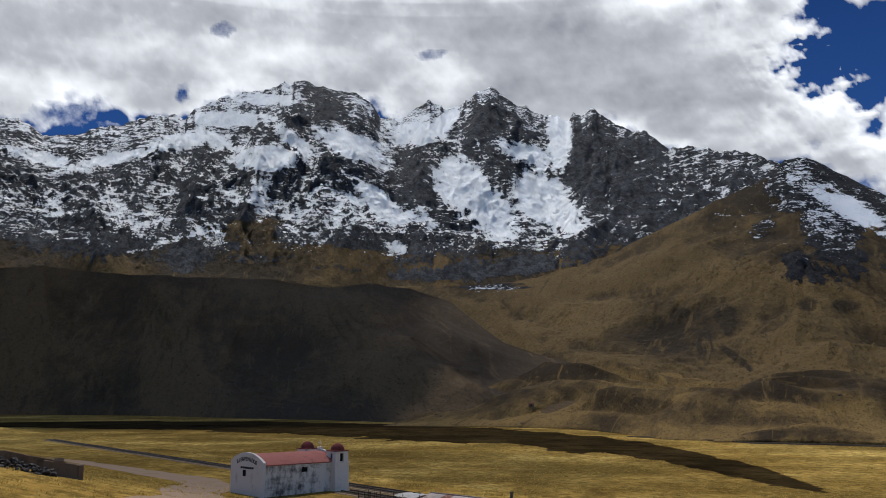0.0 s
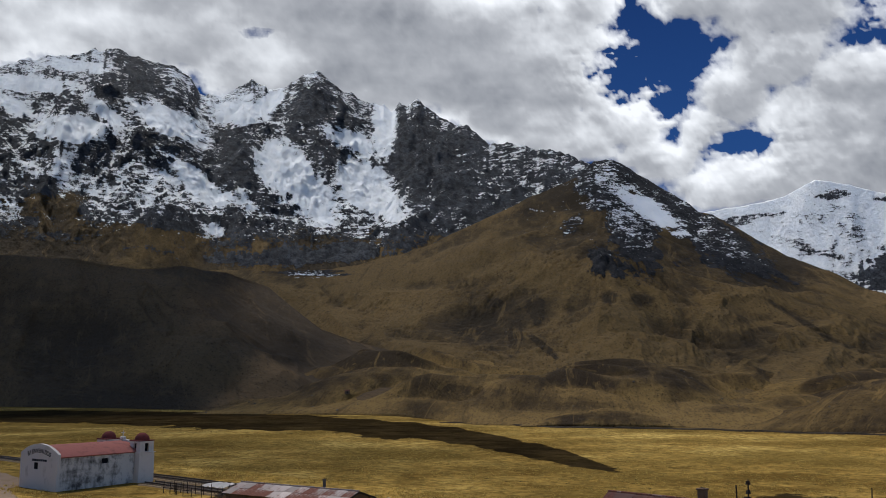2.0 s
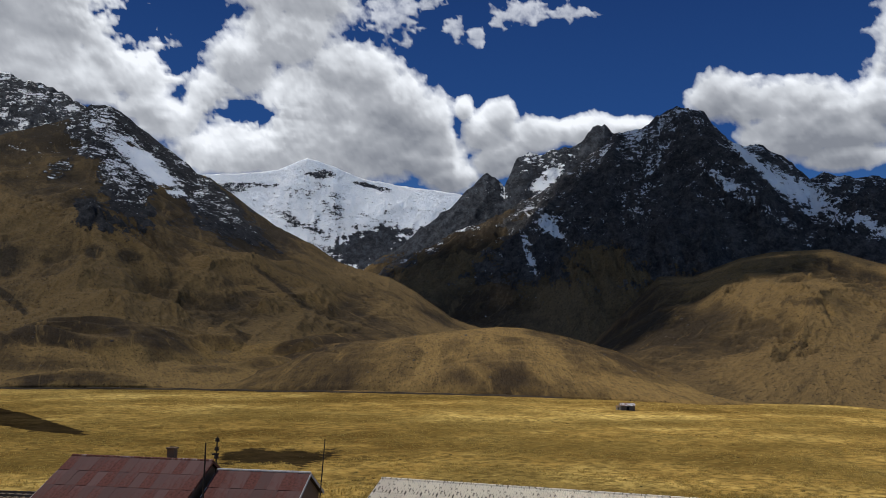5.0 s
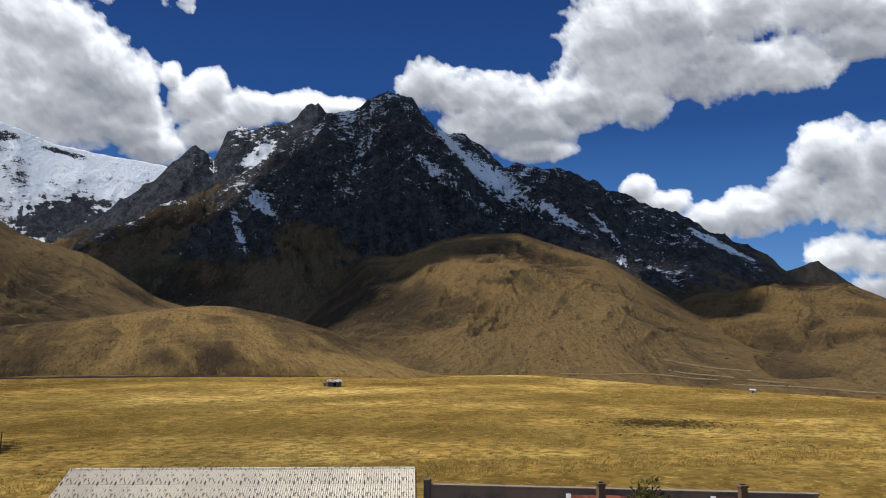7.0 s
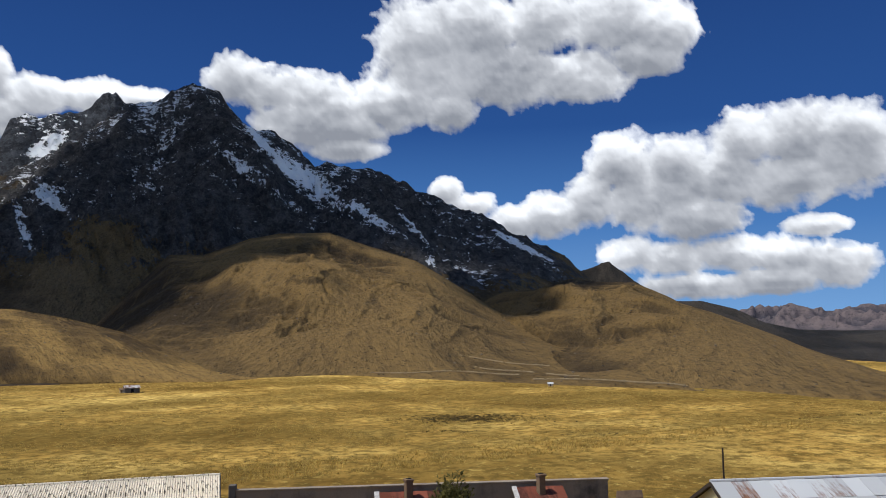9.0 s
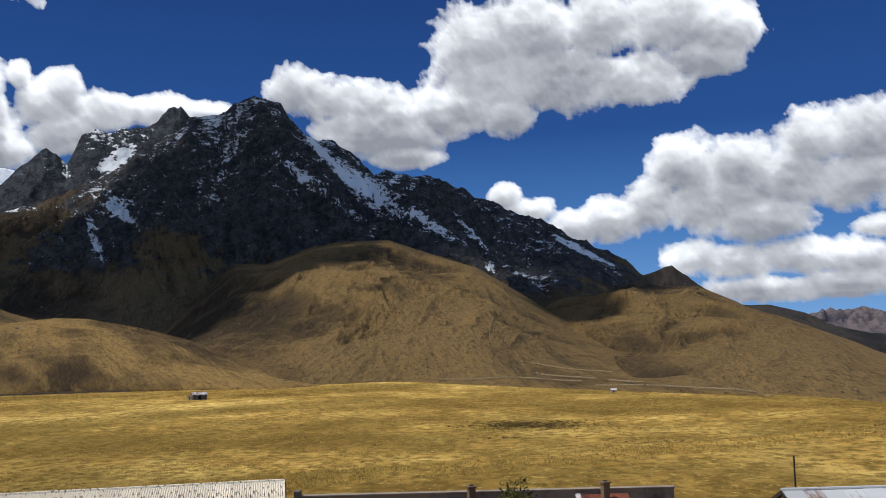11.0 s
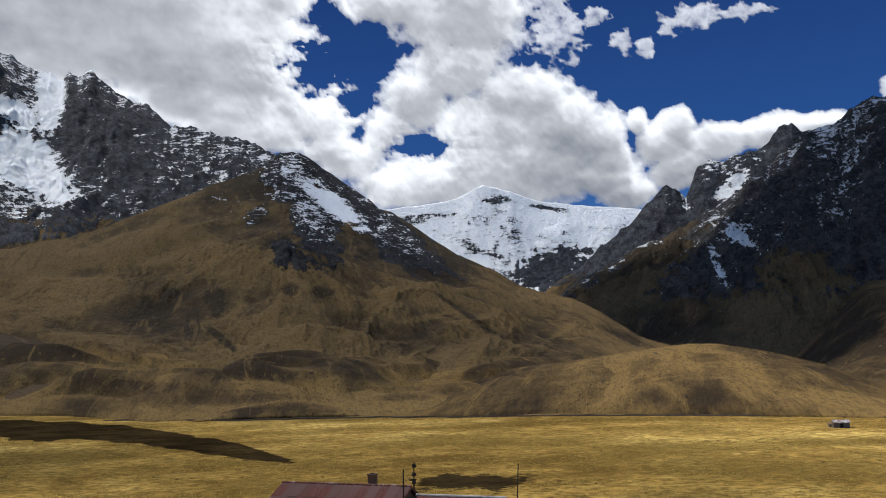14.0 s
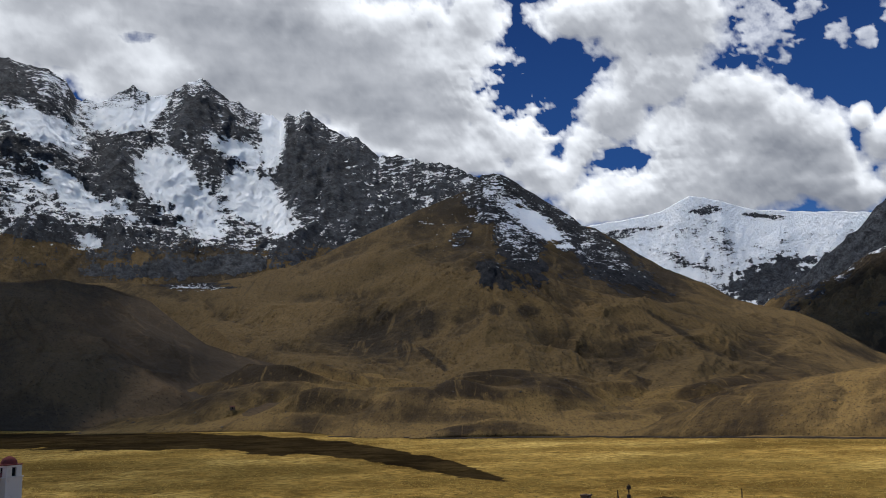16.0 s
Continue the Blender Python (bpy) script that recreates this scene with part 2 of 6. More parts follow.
def mountain(name, label, material, crest, foot, rows, step=0.09, power=1.3, relief=90, wave=420, jag=0.12, seed=1,
             snow_el=60.0, snow_soft=6.0, snow_bias=0.0, rock_el=60.0, rock_soft=1.4, dust=0.0, fields=(), rocks=(), tones=(), stretch=2.0, back=0.35, tame=0.35, crags=0.0, octaves=6, ledge=42.0, snow_floor=-9.0, snow_roof=90.0, boulders=0, hollow=1.0, rounded=False, gullies=None, gully_shade=0.0, gully_snow=0.0, gully_rock=0.0, drift=0.0, coarse=0.6):
    """One mountain as a sheet over azimuth and depth. crest: knots (azimuth, elevation, distance); foot: (azimuth, elevation, distance).
    fields, rocks, tones: places (azimuth, elevation, half length, half width, tilt down to the right, amount) that carry snow, bare rock or lighter grass."""
    a1, a0 = crest[0][0], crest[-1][0]
    az = np.arange(a0, a1 + step * 0.5, step)
    s = np.concatenate([np.linspace(0, 1, rows), 1 + np.linspace(0, back, max(6, rows // 14))[1:]])
    A, S = np.meshgrid(az, s, indexing="ij")
    rc1, rf1 = squeeze(soften(knots(az, crest, 2), 1.5 / step)), squeeze(soften(knots(az, foot, 2), 1.0 / step))
    rc, rf = rc1[:, None] + 0 * S, rf1[:, None] + 0 * S
    k = float(np.mean(rc1)) / float(np.mean(knots(az, crest, 2)))
    relief, wave, ledge, crags = relief * k, wave * k, ledge * k, crags * k
    lateral = np.radians(A) * float(np.mean(rc1))
    jagged = (1.6 * fbm(lateral / 120.0, S * 0 + 3.1, 3, seed + 40, 0.6) + 1.3 * (ridged(lateral / 75.0, S * 0 + 7.7, 5, seed + 44, 0.6) - 0.45)) * jag * 0.6 * np.minimum(1, 6 * (np.abs(A - a1)) / 10)
    sharp = knots(az, crest, 1)
    broad = soften(sharp, 2.2 / step)
    fade = smooth(0.45, 1.0, S) ** 1.5
    zc = el_z(broad[:, None] + (sharp - broad)[:, None] * fade + jagged * smooth(0.7, 1.0, S), rc)
    zf = np.minimum(el_z(knots(A, foot, 1), rf), zc)
    r = rf + (rc - rf) * S
    depth = (rc - rf) * S
    rise = np.where(S <= 1, np.clip(S, 0, 1) ** power, 1 - 1.5 * (S - 1) - 1.2 * (S - 1) ** 2)
    z = zf + (zc - zf) * rise
    wx = fbm(lateral / (wave * 1.7), depth / (wave * 1.7), 3, seed + 3) * wave * 0.35
    wy = fbm(lateral / (wave * 1.7) + 40, depth / (wave * 1.7), 3, seed + 5) * wave * 0.35
    spur = ridged((lateral + wx) / wave, (depth + wy) / (wave * stretch), octaves, seed, 0.48)
    if rounded:
        px, py = (lateral + wx) / wave, (depth + wy) / (wave * stretch)
        spur = 0.42 + 0.85 * (np.abs(perlin(px, py, seed)) - 0.28) + 0.35 * (np.abs(perlin(2.1 * px, 2.1 * py, seed + 1)) - 0.28)
    lump = fbm((lateral + wx) / (wave * 0.5), (depth + wy) / (wave * 0.5), octaves, seed + 11, 0.5)
    env = smooth(0.0, 0.30, S) * (1 - (1 - tame) * smooth(0.75, 1.0, S))
    height = np.clip((zc - zf) / max(1.0, float((zc - zf).max())), 0.0, 1.0)
    z = z + env * height * relief * ((spur - 0.42) * 1.25 + 0.35 * lump)
    z = np.where(S <= 1, np.maximum(z, zf + 0.2 * (zc - zf) * rise), z)
    rib = 0 * z
    if gullies:
        cut, rib = erode(lateral, depth, z, math.radians(step) * float(np.mean(rc1)), np.maximum(np.gradient(depth, axis=1), 0.5), gullies[0] * k, gullies[1] * k, gullies[2], seed + 81, drift)
        z = z + smooth(0.0, 0.15, S) * (1 - (1 - tame) * smooth(0.8, 1.0, S)) * np.sqrt(height) * cut
    z = z + 0.8 * smooth(0.0, 0.05, S) * smooth(0.0, 2.5, A - a0) * smooth(0.0, 2.5, a1 - A)
    z[:, 0] -= 3.0
    el0 = np.degrees(np.arctan2(z - EYE.z, r))
    if crags:
        cr = ridged((lateral + wx * 0.5) / (95.0 * k), (depth + wy) / (120.0 * k), 5, seed + 23, 0.6)
        z = z + env * crags * (cr - 0.45) * smooth(rock_el - rock_soft, rock_el + rock_soft, el0)
    dz = np.gradient(z, axis=1) / np.maximum(np.gradient(r, axis=1), 1e-6)
    da = np.gradient(z, axis=0) / np.maximum(np.radians(step) * r, 1e-6)
    steep = np.hypot(dz, da)
    el = np.degrees(np.arctan2(z - EYE.z, r))
    patchy = fbm(lateral / (2.7 * ledge), z / ledge, 6, seed + 31, 0.66) * 1.5
    streak = fbm((lateral + wx) / (0.6 * ledge), depth / (6 * ledge), 4, seed + 35, 0.6) * 1.4
    wide = fbm(lateral / 600.0, z / 260.0, 3, seed + 37)
    snow = 0.5 + (el - snow_el) / snow_soft + 0.20 * patchy + 0.25 * wide + 0.17 * streak - 0.4 * np.clip(steep - 0.75, -0.4, 1.2) + snow_bias - 0.3 * (spur - 0.45) - 0.32 * smooth(snow_roof - 2.0, snow_roof + 1.0, el) - 1.1 * smooth(snow_floor + 1.6, snow_floor - 1.0, el + 0.8 * wide + 0.8 * patchy)
    rock = np.clip(0.5 + (el - rock_el) / rock_soft, -0.25, 1.3) + 0.5 * patchy + 0.35 * np.clip(steep - 0.75, -0.5, 1.0) + 0.3 * wide
    snow, rock = snow - gully_snow * rib, rock + gully_rock * rib
    # Ribs lighter, gullies darker: shading of the folds put into the grass colour.
    tone = gully_shade * rib + 0.10 * fbm(lateral / 260.0, depth / 260.0, 4, seed + 51) + hollow * (0.5 * (spur - 0.42) + 0.15 * lump)

    def at(places, target):
        for fa, fe, fw, fh, tilt, amount in places:
            c, sn = math.cos(radians(tilt)), math.sin(radians(tilt))
            u = (-(A - fa) * c - (el - fe) * sn) / fw
            v = (-(A - fa) * sn + (el - fe) * c) / fh
            rough = 0.5 * fbm(v * 2.4 + fa, u * 0.7 + fe, 4, seed + 61, 0.6)
            target = target + amount * smooth(1.4, 0.35, np.sqrt(u * u + v * v) + coarse * patchy + 0.3 * streak + rough - gully_snow * rib)
        return target

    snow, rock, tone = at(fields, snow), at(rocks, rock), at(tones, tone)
    snow = snow + dust * smooth(0.35, 0.65, rock)
    snow = np.clip(snow, -0.5, 1.5) - 0.3 * smooth(1.2, 2.4, steep)
    x, y = -r * np.sin(np.radians(A)), r * np.cos(np.radians(A))
    z = np.maximum(z, PLAIN - 6)
    SURFACES[label] = (A, S, r, x, y, z)
    if boulders:
        scree(label, boulders, seed)
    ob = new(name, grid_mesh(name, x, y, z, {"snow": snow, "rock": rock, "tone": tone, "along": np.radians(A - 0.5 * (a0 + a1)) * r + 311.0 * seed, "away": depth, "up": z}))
    ob.data.materials.append(material)
    return tagged(ob, label, "mountain" if name == "mountain" else "hill", kind="structure")


massif_crest = [(38, 15.5, 3600), (33, 16.2, 3600), (27.4, 16.7, 3700), (25.9, 15.8, 3700), (24.3, 16.4, 3700), (21.4, 17.1, 3700), (19.8, 17.8, 3700), (17.8, 18.1, 3750), (17.2, 19.0, 3800), (14.9, 19.8, 3800),
    (12.2, 20.5, 3850), (9.7, 21.0, 3850), (7.7, 20.6, 3850), (6.2, 20.55, 3850), (4.5, 19.05, 3900), (3.0, 19.0, 3950), (1.9, 19.75, 3950), (1.1, 19.9, 3950), (0.0, 19.45, 3950)]
massif_crest += [(-0.8, 19.75, 3950), (-2.5, 20.65, 3900), (-3.4, 20.8, 3900), (-4.6, 20.2, 3900), (-6.1, 19.45, 3900), (-7.6, 18.8, 3900), (-8.8, 18.5, 3850), (-9.25, 19.15, 3700), (-9.8, 18.8, 3650), (-10.55, 19.25, 3600),
    (-11.8, 18.4, 3500), (-12.9, 17.8, 3400), (-14.6, 17.05, 3200), (-15.6, 16.15, 3100), (-17.2, 16.35, 3000), (-18.7, 16.0, 2900), (-20.7, 15.6, 2800), (-22.2, 15.1, 2700), (-23.5, 14.4, 2650), (-26, 11.5, 2600), (-29, 7, 2600)]
massif_snow = [(26.3, 14.6, 2.25, 0.44, 5, 0.6), (23.2, 14.6, 3.37, 0.36, -20, 0.6), (18.2, 16.4, 2.27, 0.51, -15, 0.7), (15.8, 16.7, 1.33, 0.44, 20, 0.7), (12.3, 15.9, 2.26, 0.87, 0, 1), (10.4, 17.1, 1.52, 0.51, 30, 0.9),
    (12.6, 13.5, 0.75, 1.63, 0, 0.5), (14.8, 18.2, 3.06, 0.44, -5, 0.7), (12.1, 19.7, 2.31, 0.36, 0, 0.5), (6.5, 17.1, 2.66, 0.73, 15, 0.7), (5.4, 16.1, 2.64, 0.58, 20, 0.4), (1.7, 17.8, 1.91, 0.73, -10, 1), (-0.2, 18.7, 1.07, 0.44, -40, 1)]
massif_snow += [(-1.3, 14.4, 2.25, 1.45, 40, 1), (-3.2, 12.6, 2.42, 1.31, 45, 0.8), (-6.5, 13.9, 1.68, 1.45, 60, 1), (-8.2, 17.3, 0.76, 2.18, 0, 1), (-5.5, 16.5, 1.89, 0.73, 20, 0.9), (-8.0, 12.5, 2.04, 1.31, 45, 0.9), (4.2, 12.9, 2.23, 0.80, 35, 0.8),
    (1.4, 12.2, 1.30, 0.65, 35, 0.6), (3.1, 10.0, 0.66, 0.65, 0, 0.6), (15.6, 10.4, 1.66, 0.87, 25, 0.4), (19.9, 9.4, 3.31, 0.22, -20, 0.45), (-3.1, 8.0, 2.20, 0.44, 8, 0.4), (18.6, 8.5, 1.47, 0.29, -30, 0.35)]
massif_bare = [(15.9, 16.0, 1.51, 0.80, 10, -0.5), (-11.2, 16.2, 2.65, 2.54, 30, -0.6), (-14.1, 13.3, 4.47, 1.81, 10, -0.3), (-3.2, 18.3, 2.10, 2.00, 30, -0.75), (8.1, 19.6, 2.12, 1.45, 20, -0.7), (2.4, 14.4, 1.50, 2.72, -30, -0.7),
    (23.8, 13.9, 3.36, 0.65, -10, -0.4), (6.9, 15.7, 2.26, 0.51, 10, -0.3), (17.2, 8.9, 1.65, 0.91, 0, -0.6), (-4.7, 15.1, 1.69, 1.09, 30, -0.5)]
mountain("mountain", "rugged grey rock massif streaked with fresh snow", m_massif, massif_crest,
    [(38, 4, 1900), (10, 4.5, 2000), (-5, 5.5, 2000), (-29, 4.0, 2000)], 330, step=0.08, relief=130, wave=620, power=1.1, seed=3, jag=0.5, snow_el=14.5, snow_soft=40.0, snow_bias=-0.02, snow_floor=9.0,
    rock_el=9.8, rock_soft=2.6, stretch=1.7, crags=24, coarse=0.4, gullies=(230, 12, 5), gully_snow=0.35, gully_rock=0.25, drift=0.15, fields=[(*f[:5], f[5] * 1.35) for f in massif_snow] + [(*f[:5], f[5] * 0.6) for f in massif_bare] + [(13.0, 11.3, 2.6, 1.0, 10, -0.5), (20.0, 12.5, 9.0, 2.6, 0, 0.32), (6.0, 13.5, 6.0, 2.5, 0, 0.2)],
    rocks=[(13.4, 11.2, 2.4, 1.2, 0, -1.0), (8.0, 9.6, 4.0, 0.7, 0, -0.6), (-2.8, 8.5, 6.24, 0.65, -5, 1.3), (17.2, 8.7, 1.65, 1.09, -10, 0.7), (-14.1, 12.9, 4.84, 2.54, 20, 0.6), (5.3, 10.7, 2.22, 0.73, 0, 0.5), (24.4, 10.2, 5.16, 1.45, 0, 0.4)])

mountain("mountain", "distant glaciated peak covered in white snow", m_massif,
    [(-24, 9.5, 4750), (-27, 10.5, 4750), (-30, 11.0, 4750), (-32.2, 11.25, 4750), (-34.9, 11.7, 4750), (-36.8, 12.5, 4750), (-38.8, 12.1, 4750), (-40.8, 11.35, 4750), (-43.7, 10.9, 4750), (-46.5, 10.55, 4750), (-49, 10.2, 4750), (-54, 8.5, 4750)],
    [(-24, 4, 4000), (-54, 4, 4000)], 130, relief=45, wave=600, seed=23, jag=0.06, snow_el=9.0, snow_soft=8.0, snow_bias=0.75, rock_el=2.0, crags=6, back=0.04, octaves=5, stretch=1.0, gullies=(260, 6, 4), gully_snow=0.15,
    fields=[(-37.9, 11.6, 1.0, 0.28, 0, -0.9), (-41.3, 10.9, 1.3, 0.2, 12, -1.0), (-32.0, 10.4, 2.2, 0.35, -8, -0.8), (-41.4, 6.7, 2.4, 1.15, -15, -1.9), (-43.5, 7.9, 1.8, 0.2, -12, -0.6), (-36.0, 8.4, 2.5, 0.3, 20, -0.5)])

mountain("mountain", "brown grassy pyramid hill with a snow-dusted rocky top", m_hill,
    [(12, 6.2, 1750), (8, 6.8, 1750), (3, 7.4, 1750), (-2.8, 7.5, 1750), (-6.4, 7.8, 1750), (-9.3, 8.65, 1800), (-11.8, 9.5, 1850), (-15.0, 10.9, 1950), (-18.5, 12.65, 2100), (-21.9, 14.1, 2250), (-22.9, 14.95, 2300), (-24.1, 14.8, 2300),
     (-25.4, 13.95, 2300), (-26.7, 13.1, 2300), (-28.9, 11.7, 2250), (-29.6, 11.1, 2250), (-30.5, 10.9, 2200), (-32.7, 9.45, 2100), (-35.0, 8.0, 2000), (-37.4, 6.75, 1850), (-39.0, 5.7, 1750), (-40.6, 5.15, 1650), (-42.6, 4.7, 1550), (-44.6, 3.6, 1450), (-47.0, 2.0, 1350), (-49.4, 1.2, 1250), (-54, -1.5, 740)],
    [(12, -1.2, 900), (0, -1.6, 700), (-10, -2.0, 560), (-30, -2.6, 440), (-54, -3.0, 400)], 260, relief=50, wave=400, power=1.6, boulders=182, gullies=(280, 12, 4), gully_shade=0.16, gully_rock=0.25, gully_snow=0.3, seed=47, jag=0.14, snow_el=16.5, snow_soft=16.0, snow_bias=-0.40, dust=0.40, rock_el=14.5, rock_soft=2.5, stretch=2.2, tame=0.3, crags=30, octaves=5,
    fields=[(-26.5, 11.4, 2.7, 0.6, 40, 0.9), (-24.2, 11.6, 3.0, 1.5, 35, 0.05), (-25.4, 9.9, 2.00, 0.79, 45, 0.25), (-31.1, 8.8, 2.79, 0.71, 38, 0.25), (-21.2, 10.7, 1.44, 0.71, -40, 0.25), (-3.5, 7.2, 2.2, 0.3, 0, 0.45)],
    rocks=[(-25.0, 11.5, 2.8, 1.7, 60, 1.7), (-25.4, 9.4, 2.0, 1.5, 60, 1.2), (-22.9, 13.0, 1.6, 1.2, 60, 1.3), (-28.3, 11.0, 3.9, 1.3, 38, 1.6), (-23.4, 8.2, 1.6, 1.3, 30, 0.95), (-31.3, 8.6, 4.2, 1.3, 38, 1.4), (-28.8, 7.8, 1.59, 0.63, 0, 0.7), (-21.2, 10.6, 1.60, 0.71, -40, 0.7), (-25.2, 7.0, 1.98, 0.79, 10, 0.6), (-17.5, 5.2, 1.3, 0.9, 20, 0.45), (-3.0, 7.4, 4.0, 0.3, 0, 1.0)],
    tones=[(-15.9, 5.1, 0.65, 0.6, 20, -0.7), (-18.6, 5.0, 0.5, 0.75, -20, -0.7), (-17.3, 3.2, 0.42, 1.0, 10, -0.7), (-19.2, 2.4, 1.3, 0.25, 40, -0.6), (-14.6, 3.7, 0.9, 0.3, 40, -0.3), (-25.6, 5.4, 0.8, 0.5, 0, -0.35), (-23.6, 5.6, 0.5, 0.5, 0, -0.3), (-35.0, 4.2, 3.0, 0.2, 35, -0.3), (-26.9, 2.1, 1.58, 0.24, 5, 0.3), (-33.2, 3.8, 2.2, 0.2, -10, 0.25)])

mountain("hill", "broad brown grassy hill with a smooth rounded crest", m_broad,
    [(38, 7.2, 1500), (26.7, 7.65, 1500), (20.5, 7.8, 1450), (13.8, 7.65, 1350), (8.1, 7.15, 1250), (6.7, 7.25, 1230), (4.9, 7.55, 1200), (2.3, 7.3, 1150), (-0.6, 6.4, 1100), (-2.4, 5.0, 1000), (-4.2, 3.6, 940), (-6.3, 2.8, 900), (-9.1, 2.1, 860), (-14, 0.5, 780), (-20, -2.0, 560)],
    [(38, -0.9, 1250), (26, -1.05, 1130), (20, -1.2, 980), (13.4, -1.4, 830), (6.5, -1.6, 725), (-0.6, -1.9, 610), (-5.9, -2.0, 580), (-20, -2.8, 430)], 170, relief=34, wave=330, power=1.15, gullies=(220, 9, 4), gully_shade=0.08, seed=61, jag=0.03, stretch=2.2, tame=0.3, octaves=4)

mountain("hill", "low rolling foothills of dry yellow grass", m_fore,
    [(4, -1.9, 606), (2.5, -1.6, 640), (0.5, -0.7, 700), (-2, 0.5, 750), (-4, 1.1, 760), (-7.7, 1.6, 780), (-11.2, 1.75, 800), (-14.6, 1.8, 800), (-18, 1.6, 800), (-21, 1.7, 800), (-26, 1.8, 800), (-32, 1.2, 780), (-38, 1.0, 760), (-44, 0.4, 720), (-50, -1.5, 650)],
    [(4, -1.9, 600), (-6, -2.0, 560), (-9.4, -2.05, 530), (-14.4, -2.75, 415), (-21, -2.85, 405), (-30, -2.85, 400), (-40, -3.05, 375), (-50, -3.05, 372)], 190, relief=26, wave=210, power=0.95, gullies=(140, 4.5, 4), gully_shade=0.13, hollow=-1.0, rounded=True, boulders=154, seed=77, jag=0.03, stretch=0.8, tame=0.8, octaves=3,
    tones=[(-25.3, -0.8, 7.87, 0.55, 0, 0.12), (-16.9, -0.1, 4.72, 0.47, 5, 0.12), (-30, -2.4, 6, 0.5, 0, 0.1)])

mountain("hill", "smooth rounded grass mound at the edge of the plain", m_fore,
    [(-28, -2.75, 408), (-30.2, -2.3, 480), (-33.2, -1.6, 490), (-37.7, -0.1, 520), (-42.3, 0.4, 540), (-47, 1.05, 560), (-50, 1.45, 560), (-52, 1.35, 560), (-54.9, 0.75, 550), (-58, -0.15, 530), (-60.6, -1.2, 500), (-64.2, -2.35, 450), (-66.5, -3.12, 366)],
    [(-28, -2.85, 402), (-35.5, -3.0, 382), (-47, -3.05, 375), (-55, -3.2, 358), (-64, -3.35, 342), (-66.5, -3.2, 358)], 130, relief=6, wave=130, power=0.8, gullies=(110, 3.0, 4), gully_shade=0.12, hollow=-0.2, rounded=True, boulders=77, seed=91, jag=0.02, stretch=2.0, tame=0.4, octaves=3,
    tones=[(-45.5, -0.8, 0.9, 1.6, 20, 0.22), (-53.5, -0.9, 1.3, 1.1, 20, 0.2), (-60, -2.4, 4, 0.5, 12, 0.25), (-50.5, 1.1, 2.0, 0.15, 8, 0.3), (-47, -0.7, 14, 3.0, 0, -0.05)])

mountain("hill", "low dark hillock beside the stream bank", m_fore,
    [(-17.5, -2.72, 413), (-20, -2.25, 425), (-23, -1.75, 430), (-26, -2.1, 425), (-28.8, -2.72, 413)],
    [(-17.5, -2.8, 405), (-28.8, -2.8, 403)], 40, relief=2, wave=40, power=0.8, seed=95, jag=0.01, octaves=3, tones=[(-23, -2.3, 5, 0.6, 0, -0.15)])

mountain("mountain", "far rock ridge with sunlit snow in its gullies", m_massif,
    [(-39, 3.8, 3500), (-41.4, 5.5, 3500), (-43, 6.5, 3500), (-45.3, 8.5, 3500), (-47.7, 10.35, 3500), (-49.3, 11.9, 3500), (-50.5, 11.0, 3500), (-51.3, 12.75, 3500), (-52.9, 13.2, 3500), (-54.5, 13.4, 3500), (-55.7, 13.9, 3500), (-56.6, 14.5, 3500), (-57.4, 14.6, 3500), (-58.4, 14.0, 3500), (-60, 13.2, 3500), (-64, 11, 3500)],
    [(-39, 2, 2600), (-64, 2, 2600)], 190, relief=110, wave=420, gullies=(200, 11, 4), gully_snow=0.35, seed=103, jag=0.42, snow_el=13.5, snow_soft=14.0, snow_bias=-0.25, rock_el=6.0, rock_soft=1.5, crags=34,
    fields=[(-53.4, 11.6, 1.77, 0.59, -35, 1.3), (-50.5, 10.8, 1.28, 0.28, 80, 0.8), (-52.8, 13.2, 2.43, 0.99, -25, 0.4)])

